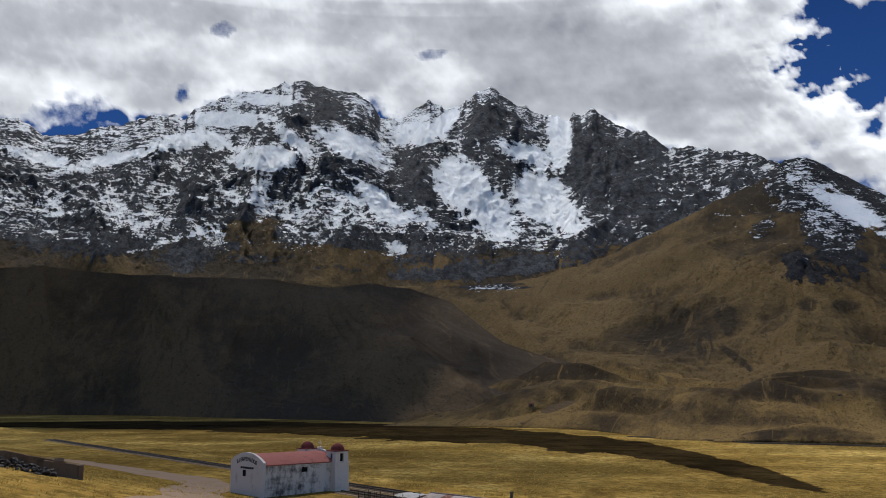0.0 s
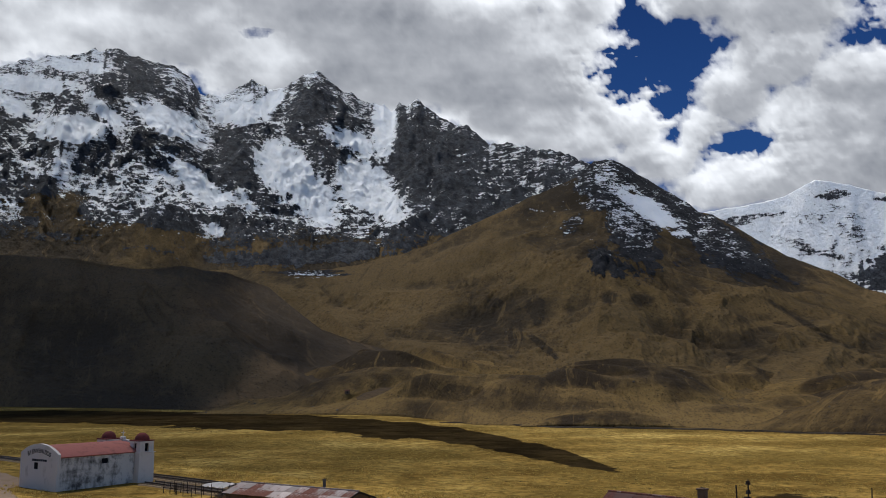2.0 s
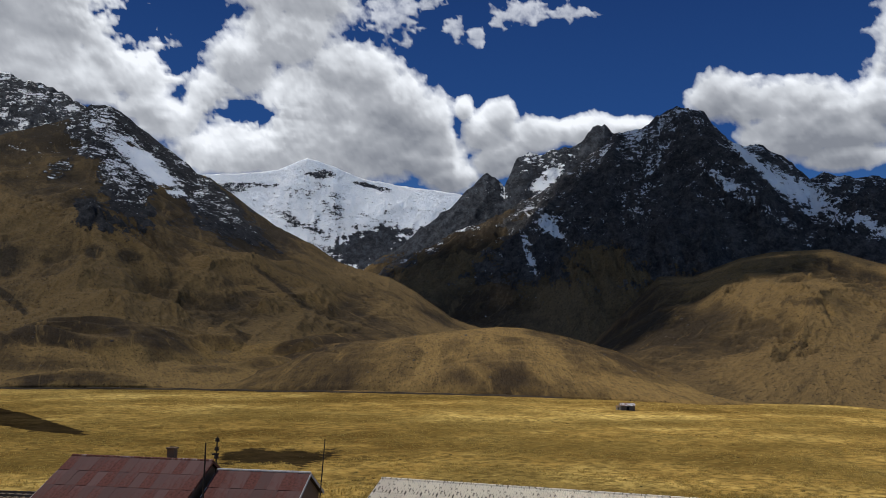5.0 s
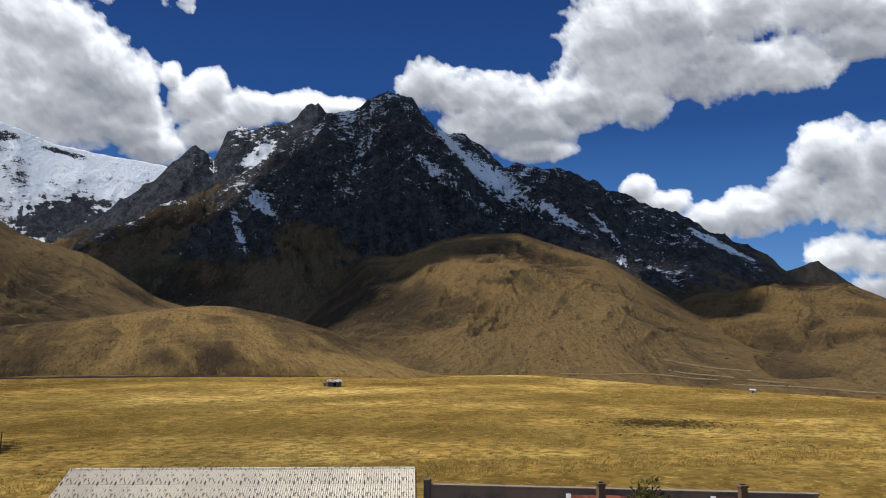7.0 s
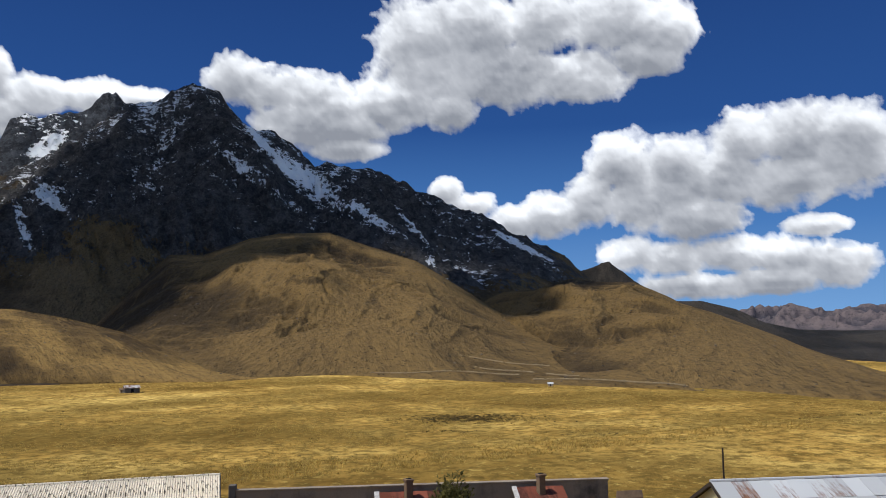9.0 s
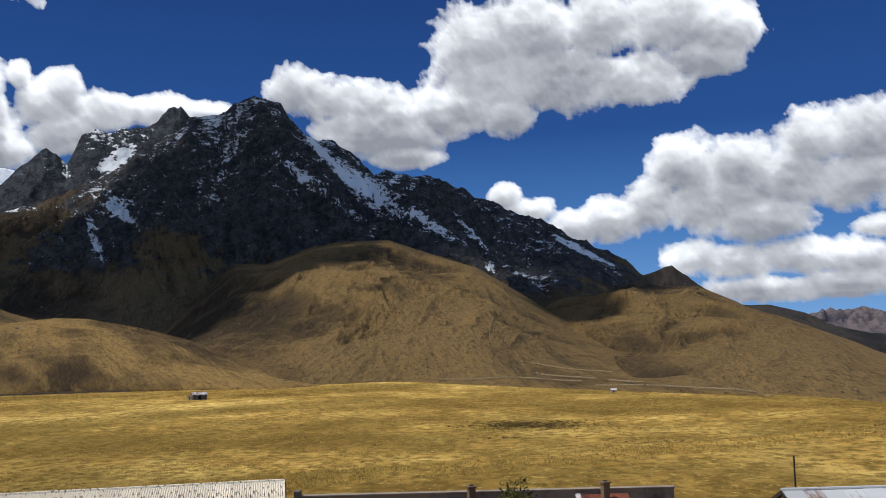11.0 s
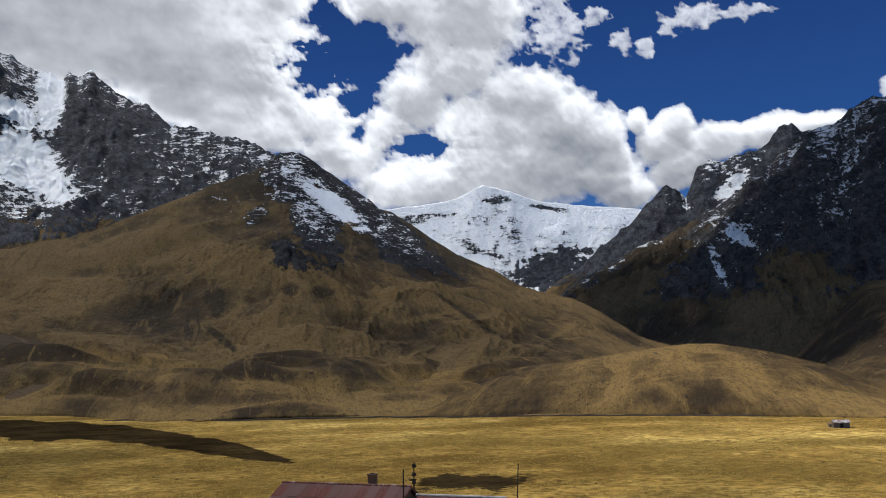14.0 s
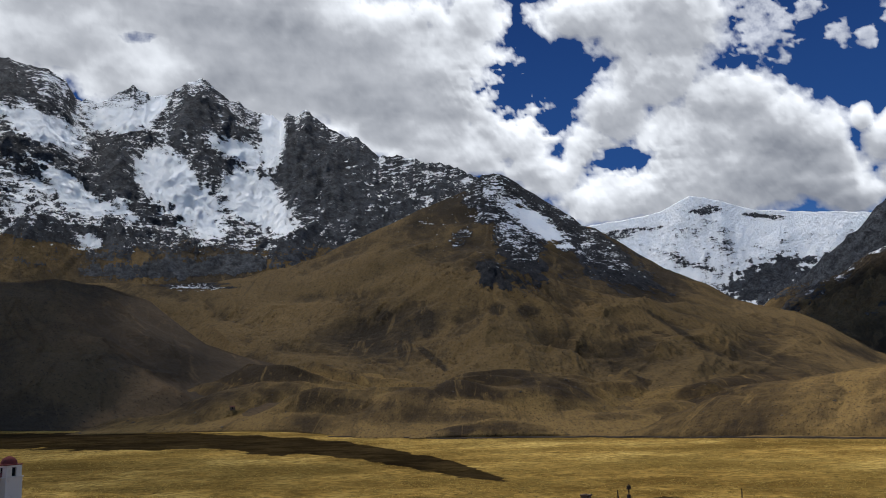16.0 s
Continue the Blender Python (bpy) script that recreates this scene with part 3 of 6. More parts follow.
mountain("mountain", "dark jagged peak with snow chutes on its flank", m_black,
    [(-40, 3.4, 2200), (-43, 5.6, 2400), (-46, 7.4, 2550), (-50, 9.3, 2700), (-52.5, 10.4, 2800), (-55, 11.7, 2900), (-57, 13.5, 2950), (-58, 14.4, 3000), (-60, 14.9, 3000), (-61.2, 15.7, 3000), (-62.1, 16.0, 3000), (-63.0, 15.45, 3000), (-63.9, 15.35, 3000), (-65.4, 13.8, 3000), (-66.5, 13.45, 3000), (-67.6, 13.4, 3000),
     (-69.5, 11.6, 2950), (-70.2, 11.15, 2950), (-71.2, 11.5, 2900), (-72.9, 11.1, 2900), (-75.5, 10.25, 2850), (-77.2, 9.1, 2800), (-79.6, 8.35, 2750), (-81.9, 7.7, 2700), (-83.4, 6.65, 2650), (-85.3, 5.6, 2600), (-87.2, 4.55, 2550), (-89, 3.2, 2500), (-93, 1, 2400)],
    [(-40, 0.5, 1300), (-60, 0.0, 1300), (-93, 0.0, 1500)], 290, step=0.08, relief=120, wave=520, seed=119, jag=0.5, snow_el=16.5, snow_soft=26.0, snow_bias=-0.3, rock_el=5.2, rock_soft=4.0, stretch=2.0, crags=40, dust=0.2, power=1.1, gullies=(260, 15, 5), gully_snow=0.75, gully_rock=0.3, gully_shade=0.08, drift=0.2, coarse=0.35,
    fields=[(-66.5, 10.0, 3.6, 0.50, 37, 0.85), (-69.8, 10.0, 4.4, 0.75, 35, 0.9), (-67.7, 11.4, 2.41, 0.25, 45, 0.8), (-74.4, 7.5, 2.39, 0.39, 35, 0.8), (-76.7, 7.1, 1.91, 0.24, 48, 1.1), (-84.5, 5.4, 2.46, 0.24, 30, 1.1), (-78.1, 4.6, 0.55, 0.32, 70, 0.9),
            (-54.3, 7.8, 1.67, 0.32, 37, 1), (-52.3, 6.3, 1.51, 0.35, 70, 1), (-53.7, 9.2, 2.00, 1.58, 0, 0.35), (-60.7, 11.3, 2.01, 2.37, 0, 0.1), (-53.4, 8.6, 1.5, 0.9, 40, 0.5), (-66.1, 13.7, 1.22, 0.79, 30, 0.3)],
    rocks=[(-47.5, 6.6, 5.0, 1.5, -32, -1.5), (-57, 6.0, 2.5, 2.0, 30, -0.8), (-66, 7.0, 8, 1.6, 10, 0.6), (-78, 5.5, 8, 1.5, 25, 0.9), (-85, 4.6, 4, 0.8, 30, 0.9), (-52.5, 6.8, 2.0, 1.6, 40, 0.6)])

mountain("hill", "tawny grass hill folded by shallow gullies", m_hill,
    [(-52, -2.5, 1150), (-56.5, 0.4, 1250), (-58.6, 2.6, 1350), (-60.8, 4.9, 1450), (-63, 4.9, 1550), (-66, 6.0, 1650), (-68, 6.35, 1700), (-71.2, 6.35, 1700), (-73.2, 5.75, 1700), (-74.7, 5.3, 1650), (-77.1, 4.45, 1550), (-79.4, 3.05, 1450), (-82.5, 1.2, 1300), (-85.1, -0.2, 900), (-87.7, -1.75, 540), (-89.9, -2.7, 385), (-92, -3.4, 315), (-96, -4.3, 268)],
    [(-52, -3.0, 480), (-60, -3.2, 360), (-66, -3.2, 358), (-71.5, -3.1, 370), (-79, -3.6, 318), (-87, -3.95, 290), (-96, -4.3, 266)], 200, relief=34, wave=380, power=1.3, boulders=168, gullies=(340, 10, 4), gully_shade=0.20, seed=139, jag=0.04, stretch=3.2, tame=0.2, octaves=5,
    tones=[(-70.2, 3.3, 0.8, 0.3, 0, -0.3), (-74, 2.5, 3.5, 0.3, 40, 0.12), (-66, 3.5, 3.5, 0.25, 35, 0.12)])

mountain("hill", "bare brown hill sloping down to the valley", m_hill,
    [(-80, 1.0, 1700), (-83, 2.2, 1700), (-85.6, 2.6, 1700), (-87.5, 3.2, 1700), (-89.8, 2.95, 1650), (-91.8, 2.85, 1500), (-93, 2.25, 1350), (-94.7, 1.3, 1150), (-96.7, 0.7, 1000), (-98.7, -0.1, 880), (-100.9, -1.0, 720), (-102.9, -2.05, 480), (-106, -3.2, 340), (-112, -4.5, 245)],
    [(-80, -3.4, 700), (-87, -3.95, 300), (-94, -4.2, 275), (-103, -4.7, 245), (-112, -4.95, 232)], 160, relief=30, wave=360, power=1.3, boulders=77, gullies=(300, 9, 4), gully_shade=0.20, seed=151, jag=0.04, stretch=3.0, tame=0.2, octaves=5, rock_el=8.0, rock_soft=3.0, rocks=[(-91.5, 1.0, 0.6, 0.9, 20, 0.55)], tones=[(-101, -2.6, 7, 1.6, 10, 0.16), (-95, -2.5, 4, 1.2, 0, 0.1)])

mountain("hill", "small dark hill behind a saddle", m_ridge,
    [(-86, 3.0, 3300), (-88.3, 3.75, 3300), (-90.2, 4.25, 3300), (-90.9, 3.65, 3300), (-91.8, 2.9, 3300), (-94, 1.5, 3300)],
    [(-86, 0, 2900), (-94, 0, 2900)], 40, relief=30, wave=200, seed=163, jag=0.05)
mountain("hill", "long dark ridge far down the valley", m_ridge,
    [(-92, 1.4, 2000), (-94.4, 1.5, 1950), (-96.1, 1.45, 1800), (-98.1, 0.9, 1600), (-99.7, 0.1, 1400), (-101.8, -0.4, 1250), (-104, -0.5, 1150), (-112, -0.5, 1100)],
    [(-92, -0.9, 1700), (-98, -1.2, 1000), (-104, -2.2, 500), (-112, -3.0, 400)], 50, relief=14, wave=200, seed=171, jag=0.03)
mountain("mountain", "hazy reddish mountains on the horizon", m_haze,
    [(-95, 0.2, 4850), (-98.2, 0.65, 4850), (-99.1, 1.05, 4850), (-100.4, 0.85, 4850), (-101.6, 1.1, 4850), (-103.1, 0.6, 4850), (-106, 1.0, 4850), (-112, 0.8, 4850)],
    [(-95, -0.55, 3000), (-112, -0.55, 3000)], 60, relief=90, wave=260, seed=183, jag=0.06, back=0.02)

# ---- ground ----
RAIL = Vector((0.784, 0.621))          # across the rails, away from the road


def across(x, y):
    return x * RAIL.x + y * RAIL.y - 65.7


def ground_z(x, y):
    """Road shelf, slope to the station, the station's bench, the bank and the plain."""
    x, y = np.asarray(x, float), np.asarray(y, float)
    s = across(x, y)
    along = x * RAIL.y - y * RAIL.x
    left = smooth(-20.0, -90.0, along)
    end = -40.0 + 24.0 * left
    t = np.clip((s + 65.7) / (end + 65.7), 0, 1)
    slope = 10.9 * (1 - t) * (1 - 0.35 * t) * (1 - 0.5 * smooth(0.0, 0.25, t) * (1 - left))
    slope = np.where(s < -65.7, 10.9 + 0.35 * np.clip(-65.7 - s, 0, 60), slope)
    bank = PLAIN * smooth(9.0, 46.0, s)
    bumps = 0.12 * fbm(x / 9.0, y / 9.0, 4, 7) * smooth(2, 12, np.hypot(x, y)) + 0.25 * fbm(x / 70.0, y / 70.0, 3, 9) * smooth(20, 60, s)
    return slope + bank + bumps


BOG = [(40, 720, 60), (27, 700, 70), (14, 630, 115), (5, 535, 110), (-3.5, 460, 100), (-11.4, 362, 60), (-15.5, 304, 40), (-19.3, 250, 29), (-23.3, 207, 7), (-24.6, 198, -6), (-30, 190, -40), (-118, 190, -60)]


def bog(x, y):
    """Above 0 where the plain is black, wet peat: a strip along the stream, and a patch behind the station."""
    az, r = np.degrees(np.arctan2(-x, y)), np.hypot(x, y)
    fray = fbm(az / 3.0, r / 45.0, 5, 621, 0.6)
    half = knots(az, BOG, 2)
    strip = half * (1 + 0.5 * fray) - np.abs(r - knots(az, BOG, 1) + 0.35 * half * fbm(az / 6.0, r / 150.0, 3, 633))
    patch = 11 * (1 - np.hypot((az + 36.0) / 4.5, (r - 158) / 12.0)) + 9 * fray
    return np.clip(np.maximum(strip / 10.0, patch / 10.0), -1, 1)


m_plain_n = Nodes("plain_grass")
pn = m_plain_n
flat = pn.scaled((1.0, 1.0, 1.0))
big, mid, fine = pn.noise(0.010, 5, 0.6), pn.noise(0.07, 6, 0.65), pn.noise(0.5, 7, 0.72)
tint = pn.math("ADD", pn.math("MULTIPLY", big, 0.55), pn.math("MULTIPLY", mid, 0.45))
c = pn.ramp(tint, (0.40, (0.14, 0.080, 0.019)), (0.5, (0.42, 0.262, 0.066)), (0.59, (0.69, 0.475, 0.138)))
sedge = pn.ramp(pn.math("ADD", pn.math("MULTIPLY", pn.noise(0.022, 4), 0.7), pn.math("MULTIPLY", mid, 0.3)), (0.46, 0.0), (0.58, 0.75))
c = pn.mix(sedge, c, (0.135, 0.086, 0.021))
c = pn.mix(pn.ramp(pn.noise(0.17, 5, 0.7), (0.50, 0.0), (0.62, 0.45)), c, (0.13, 0.080, 0.021))
c = pn.mix(pn.ramp(fine, (0.45, 0.0), (0.58, 0.8)), c, (0.11, 0.073, 0.020))
c = pn.mix(pn.ramp(pn.noise(0.8, 6, 0.7), (0.56, 0.0), (0.68, 0.6)), c, (0.56, 0.41, 0.12))
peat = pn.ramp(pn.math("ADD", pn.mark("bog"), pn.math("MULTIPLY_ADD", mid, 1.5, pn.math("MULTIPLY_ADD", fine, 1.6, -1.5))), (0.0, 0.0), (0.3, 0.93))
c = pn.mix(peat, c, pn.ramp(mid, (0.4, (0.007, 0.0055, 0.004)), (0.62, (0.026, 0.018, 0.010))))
pn.bump(pn.math("ADD", fine, pn.math("MULTIPLY", mid, 2.0)), 1.0, 0.6)
pn.bsdf.inputs["Specular IOR Level"].default_value = 0.0
m_plain = pn.done(c, 1.0)

azs = np.concatenate([np.arange(-118, 42, 0.4), np.arange(42, 242, 2.0)])
rs = np.concatenate([np.linspace(0.0, 12, 12), np.geomspace(13, 720, 290), np.geomspace(745, 4930, 36)])
GA, GR = np.meshgrid(azs, rs, indexing="ij")
gx, gy = -GR * np.sin(np.radians(GA)), GR * np.cos(np.radians(GA))
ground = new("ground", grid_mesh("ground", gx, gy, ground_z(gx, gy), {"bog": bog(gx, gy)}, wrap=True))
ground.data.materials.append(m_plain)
tagged(ground, "dry yellow puna grassland with a strip of black peat", "ground", kind="structure")

# ---- sky ----
SKY_R = 4925.0
bank = [(23.1, 22.5, 11.5, 4.7), (13.8, 24.3, 13.3, 4.8), (3.2, 24.9, 11.5, 5.3), (-6.4, 23.4, 12.1, 5.0), (-14.8, 21.9, 8.9, 4.9), (-20.0, 20.3, 3.6, 3.6), (-17.1, 17.9, 4.1, 1.7), (29.4, 18.9, 4.5, 2.8), (20.2, 19.3, 3.8, 1.6), (8.5, 22.0, 7.6, 2.7), (36, 20, 8, 5), (-2, 21, 8, 3), (-8, 20, 5, 2)]
bank_gaps = [(15.7, 23.8, 1.6, 0.9), (0.8, 23.1, 1.7, 0.6), (24.7, 17.4, 2.7, 1.0), (22.2, 17.0, 1.6, 0.5), (18.1, 19.5, 0.6, 0.8), (-32.5, 15.4, 2.3, 0.9), (-26.6, 20.8, 3.4, 2.0), (-28.2, 18.4, 1.6, 1.0)]
bank_edge = [(-19.2, 22.1, 5.3, 4.3), (-22.4, 25.2, 2.5, 2.1), (-23.4, 19.4, 2.4, 1.9), (-25.0, 17.5, 3.2, 2.3), (-21.8, 16.4, 3.6, 1.9), (-27.5, 17.6, 1.6, 1.1), (-19.4, 17.3, 3.6, 2.6)]
column = [(-30.7, 24.9, 4.0, 1.6), (-35.6, 23.8, 4.4, 3.2), (-34.8, 20.5, 3.2, 2.2), (-32.3, 18.3, 2.4, 1.9), (-30.3, 16.2, 2.0, 1.7), (-27.5, 14.5, 2.4, 1.3), (-26.3, 15.0, 2.0, 1.0)]
cumulus = [(-38.8, 18.5, 2.0, 1.9), (-40.7, 18.0, 2.7, 2.0), (-37.1, 16.3, 3.5, 2.6), (-42.2, 16.1, 3.4, 2.6), (-44.5, 15.2, 2.6, 2.2), (-35.5, 14.4, 3.5, 2.3), (-40.2, 13.5, 5.7, 2.3), (-33.1, 12.9, 3.6, 1.8), (-30.7, 12.5, 2.8, 1.4), (-45.9, 13.6, 2.2, 1.7)]
puffs = [(-47.6, 16.2, 0.7, 0.9), (-50.1, 15.7, 1.2, 1.4), (-48.9, 14.5, 1.8, 1.5), (-52.7, 14.5, 2.3, 1.2), (-54.7, 14.7, 1.0, 0.9), (-45.9, 12.5, 2.2, 1.3), (-50.2, 12.9, 2.1, 1.5), (-44.0, 12.8, 1.5, 0.9), (-56.3, 14.7, 2.6, 1.1), (-59.2, 14.8, 1.9, 0.7), (-46.8, 11.6, 1.9, 1.2)]
wisps = [(-42.4, 22.7, 1.7, 1.8), (-41.8, 24.0, 1.6, 1.1), (-45.1, 23.3, 0.8, 0.6), (-46.9, 21.5, 0.7, 0.7), (-48.4, 20.9, 0.5, 0.6), (-51.7, 22.5, 2.1, 0.7), (-54.8, 22.4, 1.6, 0.5), (-43.5, 20.4, 0.4, 0.3), (-49.9, 21.9, 0.5, 0.5)]
middle = [(-64.8, 16.6, 2.0, 1.5), (-67.3, 15.9, 2.4, 1.5), (-70.1, 15.7, 2.4, 1.5), (-71.7, 14.7, 2.4, 1.7), (-69.3, 13.8, 3.2, 1.7), (-72.9, 13.6, 2.4, 1.5), (-75.3, 14.7, 2.0, 1.5), (-72.5, 12.2, 2.4, 0.9)]
great = [(-77.5, 19.4, 3.2, 2.6), (-81.5, 20.3, 3.6, 2.2), (-86.3, 20.3, 3.5, 2.1), (-90.9, 20.2, 3.7, 2.1), (-94.2, 19.1, 2.3, 2.1), (-93.0, 17.5, 2.5, 1.2), (-88.5, 16.5, 3.4, 1.8), (-83.0, 16.9, 4.3, 2.2), (-78.6, 17.1, 4.4, 1.9), (-75.7, 15.3, 3.2, 1.7), (-79.8, 14.6, 2.0, 1.3)]
bench = [(-91.2, 10.7, 2.2, 2.1), (-94.8, 10.4, 2.1, 2.0), (-99.0, 11.8, 2.0, 1.9), (-102.3, 11.8, 2.5, 2.1), (-105.3, 10.7, 2.6, 2.7), (-97.5, 9.4, 3.3, 1.8), (-101.5, 9.0, 3.4, 1.8), (-89.2, 8.5, 2.2, 1.7), (-86.6, 7.5, 2.6, 1.5), (-83.8, 7.0, 1.9, 1.2), (-92.9, 8.3, 4.5, 2.1), (-95.7, 7.0, 3.1, 1.5)]
low = [(-79.2, 9.3, 1.2, 0.9), (-81.0, 8.3, 1.6, 0.9), (-91.3, 4.8, 1.8, 1.1), (-94.2, 4.3, 2.4, 1.1), (-98.0, 4.5, 2.6, 1.2), (-101.2, 4.3, 2.5, 1.2), (-104.3, 3.6, 2.3, 1.4), (-96.1, 2.5, 4.0, 0.8), (-100.5, 2.7, 2.8, 0.9), (-103.2, 6.1, 1.8, 0.7)]

SA, SE = np.meshgrid(np.arange(-116, 42, 0.17), np.arange(-3.0, 27.6, 0.17), indexing="ij")
# billows: rounded heads with sharp creases between them
bx, by = SA * np.cos(np.radians(14)), SE
warp = fbm(bx / 5, by / 5, 3, 301)
billow = sum(w * (1 - 2.2 * np.abs(perlin(bx / k + 0.5 * warp, by / k, 310 + i))) for i, (k, w) in enumerate(((3.2, 0.44), (1.5, 0.28), (0.7, 0.17), (0.33, 0.11))))
shape = SA * 0 - 1.0
thin = fbm(bx / 1.2, by / 0.7, 5, 340, 0.65)
for group in (bank, bank_edge, column, cumulus, puffs, middle, great, bench, low):
    for a, e, w, h in group:
        v = (SE - e) / h
        shape = np.maximum(shape, 1 - np.sqrt(((SA - a) / w) ** 2 + np.where(v < 0, v * 1.1, v) ** 2))
whole = shape.copy()
for a, e, w, h in bank_gaps[5:]:
    shape = np.minimum(shape, np.maximum(-1.0, 0.8 * (np.sqrt(((SA - a) / w) ** 2 + ((SE - e) / h) ** 2) - 1) + 0.5 * thin))
solid = shape.copy()
for a, e, w, h in wisps:
    shape = np.maximum(shape, np.minimum(-0.03, 0.4 * (1 - np.sqrt(((SA - a) / (1.1 * w)) ** 2 + ((SE - e) / (1.1 * h)) ** 2)) + 0.45 * thin - 0.14))
cover = shape + 0.40 * (billow - 0.22) + 0.12 * thin + 0.08
cover = np.where(shape > solid, np.maximum(0.9 * shape + 0.11 + 0.10 * thin, solid + 0.40 * (billow - 0.22) + 0.08), cover)
# small rifts in the bank, through which the blue shows pale
for a, e, w, h in bank_gaps[:5]:
    rift = smooth(1.25, 0.35, np.sqrt(((SA - a) / w) ** 2 + ((SE - e) / h) ** 2) + 0.55 * thin)
    cover = cover + rift * ((0.07 if e > 20 else 0.0) - cover)
# light: thick middles and undersides go grey, heads and rims stay white
depth = np.clip(shape, 0, 1)
head = cover * 1.6
dn = np.gradient(head, axis=1) / 0.17
dl = np.gradient(head, axis=0) / 0.17
lit = 0.5 + (0.03 * dl - 0.16 * dn) * (1 - 0.75 * smooth(-24, -14, SA))
lee = np.zeros_like(cover)
for k in (3, 7, 12):
    lee += np.clip(np.roll(np.where(SA > -20, whole + 0.40 * (billow - 0.22) + 0.12 * thin + 0.08, cover), -k, axis=1), 0, 0.62) / 3
over = smooth(-16, 0, SA) * 0.25 + smooth(-30, -14, SA) * 0.2
glow = np.exp(-(((SA + 0.5) / 2.2) ** 2 + ((SE - 21) / 1.8) ** 2)) + 0.8 * np.exp(-(((SA - 13) / 4.0) ** 2 + ((SE - 22.5) / 1.4) ** 2)) + 0.5 * np.exp(-(((SA - 28) / 5.0) ** 2 + ((SE - 18.5) / 1.2) ** 2))
tuft = fbm(bx / 6.5, by / 3.0, 4, 360, 0.55)
light = 0.93 + 0.07 * smooth(-30, -12, SA) + 0.30 * tuft + 0.11 * np.clip(billow, -0.8, 0.8) + 0.42 * (np.clip(lit, 0, 1) - 0.5) - (0.74 - 0.3 * smooth(-45, -20, SA)) * lee - over * smooth(0.1, 0.5, depth) * 0.35 - 0.20 * np.exp(-((SA + 11.0) / 9.0) ** 2) * smooth(0.05, 0.4, depth) + 0.30 * glow + 0.03 * thin
light = np.clip(light - 0.10 * smooth(-30, -60, SA), 0.30, 1.12)
flat = SKY_R * np.cos(np.radians(SE))
sx, sy, sz = -flat * np.sin(np.radians(SA)), flat * np.cos(np.radians(SA)), EYE.z + SKY_R * np.sin(np.radians(SE))
backdrop = new("backdrop", grid_mesh("backdrop", sx, sy, sz, {"cover": cover, "light": light, "height": SE / 30.0}))
n = Nodes("cloudy_sky")
n.tree.nodes.remove(n.bsdf)
fluff = n.noise(0.02, 6, 0.65)
alpha = n.ramp(n.math("ADD", n.mark("cover"), n.math("MULTIPLY_ADD", fluff, 0.22, -0.08)), (0.0, 0.0), (0.12, 0.55), (0.34, 1.0))
blue = n.ramp(n.mark("height"), (0.0, (0.16, 0.31, 0.54)), (0.22, (0.062, 0.166, 0.39)), (0.45, (0.021, 0.070, 0.226)), (0.85, (0.012, 0.039, 0.146)))
grey = n.ramp(n.math("ADD", n.mark("light"), n.math("MULTIPLY_ADD", fluff, 0.07, -0.035)), (0.3, (0.24, 0.25, 0.275)), (0.62, (0.46, 0.465, 0.48)), (0.86, (0.78, 0.785, 0.79)), (1.0, (1.0, 1.0, 1.0)))
glow_node = n.node("ShaderNodeEmission", Color=n.mix(alpha, blue, grey), Strength=1.0)
n.tree.links.new(glow_node.outputs[0], n.tree.nodes["Material Output"].inputs[0])
backdrop.data.materials.append(n.mat)
tagged(backdrop, "deep blue sky with heaped white and grey clouds", "sky", kind="structure")

# clouds high overhead, whose shade lies on the hill and the peak
n = Nodes("cloud_vapour")
milk = n.node("ShaderNodeMixShader")
n.tree.links.new(n.mark("veil"), milk.inputs[0])
n.tree.links.new(n.node("ShaderNodeBsdfTransparent").outputs[0], milk.inputs[1])
n.tree.links.new(n.bsdf.outputs[0], milk.inputs[2])
n.tree.links.new(milk.outputs[0], n.tree.nodes["Material Output"].inputs[0])
m_cloud = n.done(n.ramp(n.noise(0.01, 5), (0.3, (0.75, 0.76, 0.78)), (0.7, (0.9, 0.9, 0.9))), 1.0)


def cloud(label, lobes, lift, seed, dense=0.96, ragged=0.5, soft=0.3, grain=150.0):
    """A layer of vapour that frays out at its edges, over the ground places of its lobes (x, y, z, half width, half depth), lift metres up along the sun's rays."""
    places = [(x + SUN_DIR.x / SUN_DIR.z * (lift - z), y + SUN_DIR.y / SUN_DIR.z * (lift - z), w, d) for x, y, z, w, d in lobes]
    x0, x1 = min(p[0] - 1.6 * p[2] for p in places), max(p[0] + 1.6 * p[2] for p in places)
    y0, y1 = min(p[1] - 1.6 * p[3] for p in places), max(p[1] + 1.6 * p[3] for p in places)
    X, Y = np.meshgrid(np.arange(x0, x1, grain / 17), np.arange(y0, y1, grain / 17), indexing="ij")
    fray = fbm(X / grain, Y / grain, 5, seed, 0.6)
    cover = X * 0
    for px, py, w, d in places:
        cover = np.maximum(cover, smooth(1.0 + soft, 1.0 - soft, np.hypot((X - px) / w, (Y - py) / d) + ragged * fray))
    ob = new("cloud", grid_mesh("cloud", X, Y, lift + 25 * fray, {"veil": dense * cover}))
    ob.data.materials.append(m_cloud)
    return tagged(ob, label, "cloud", kind="structure")


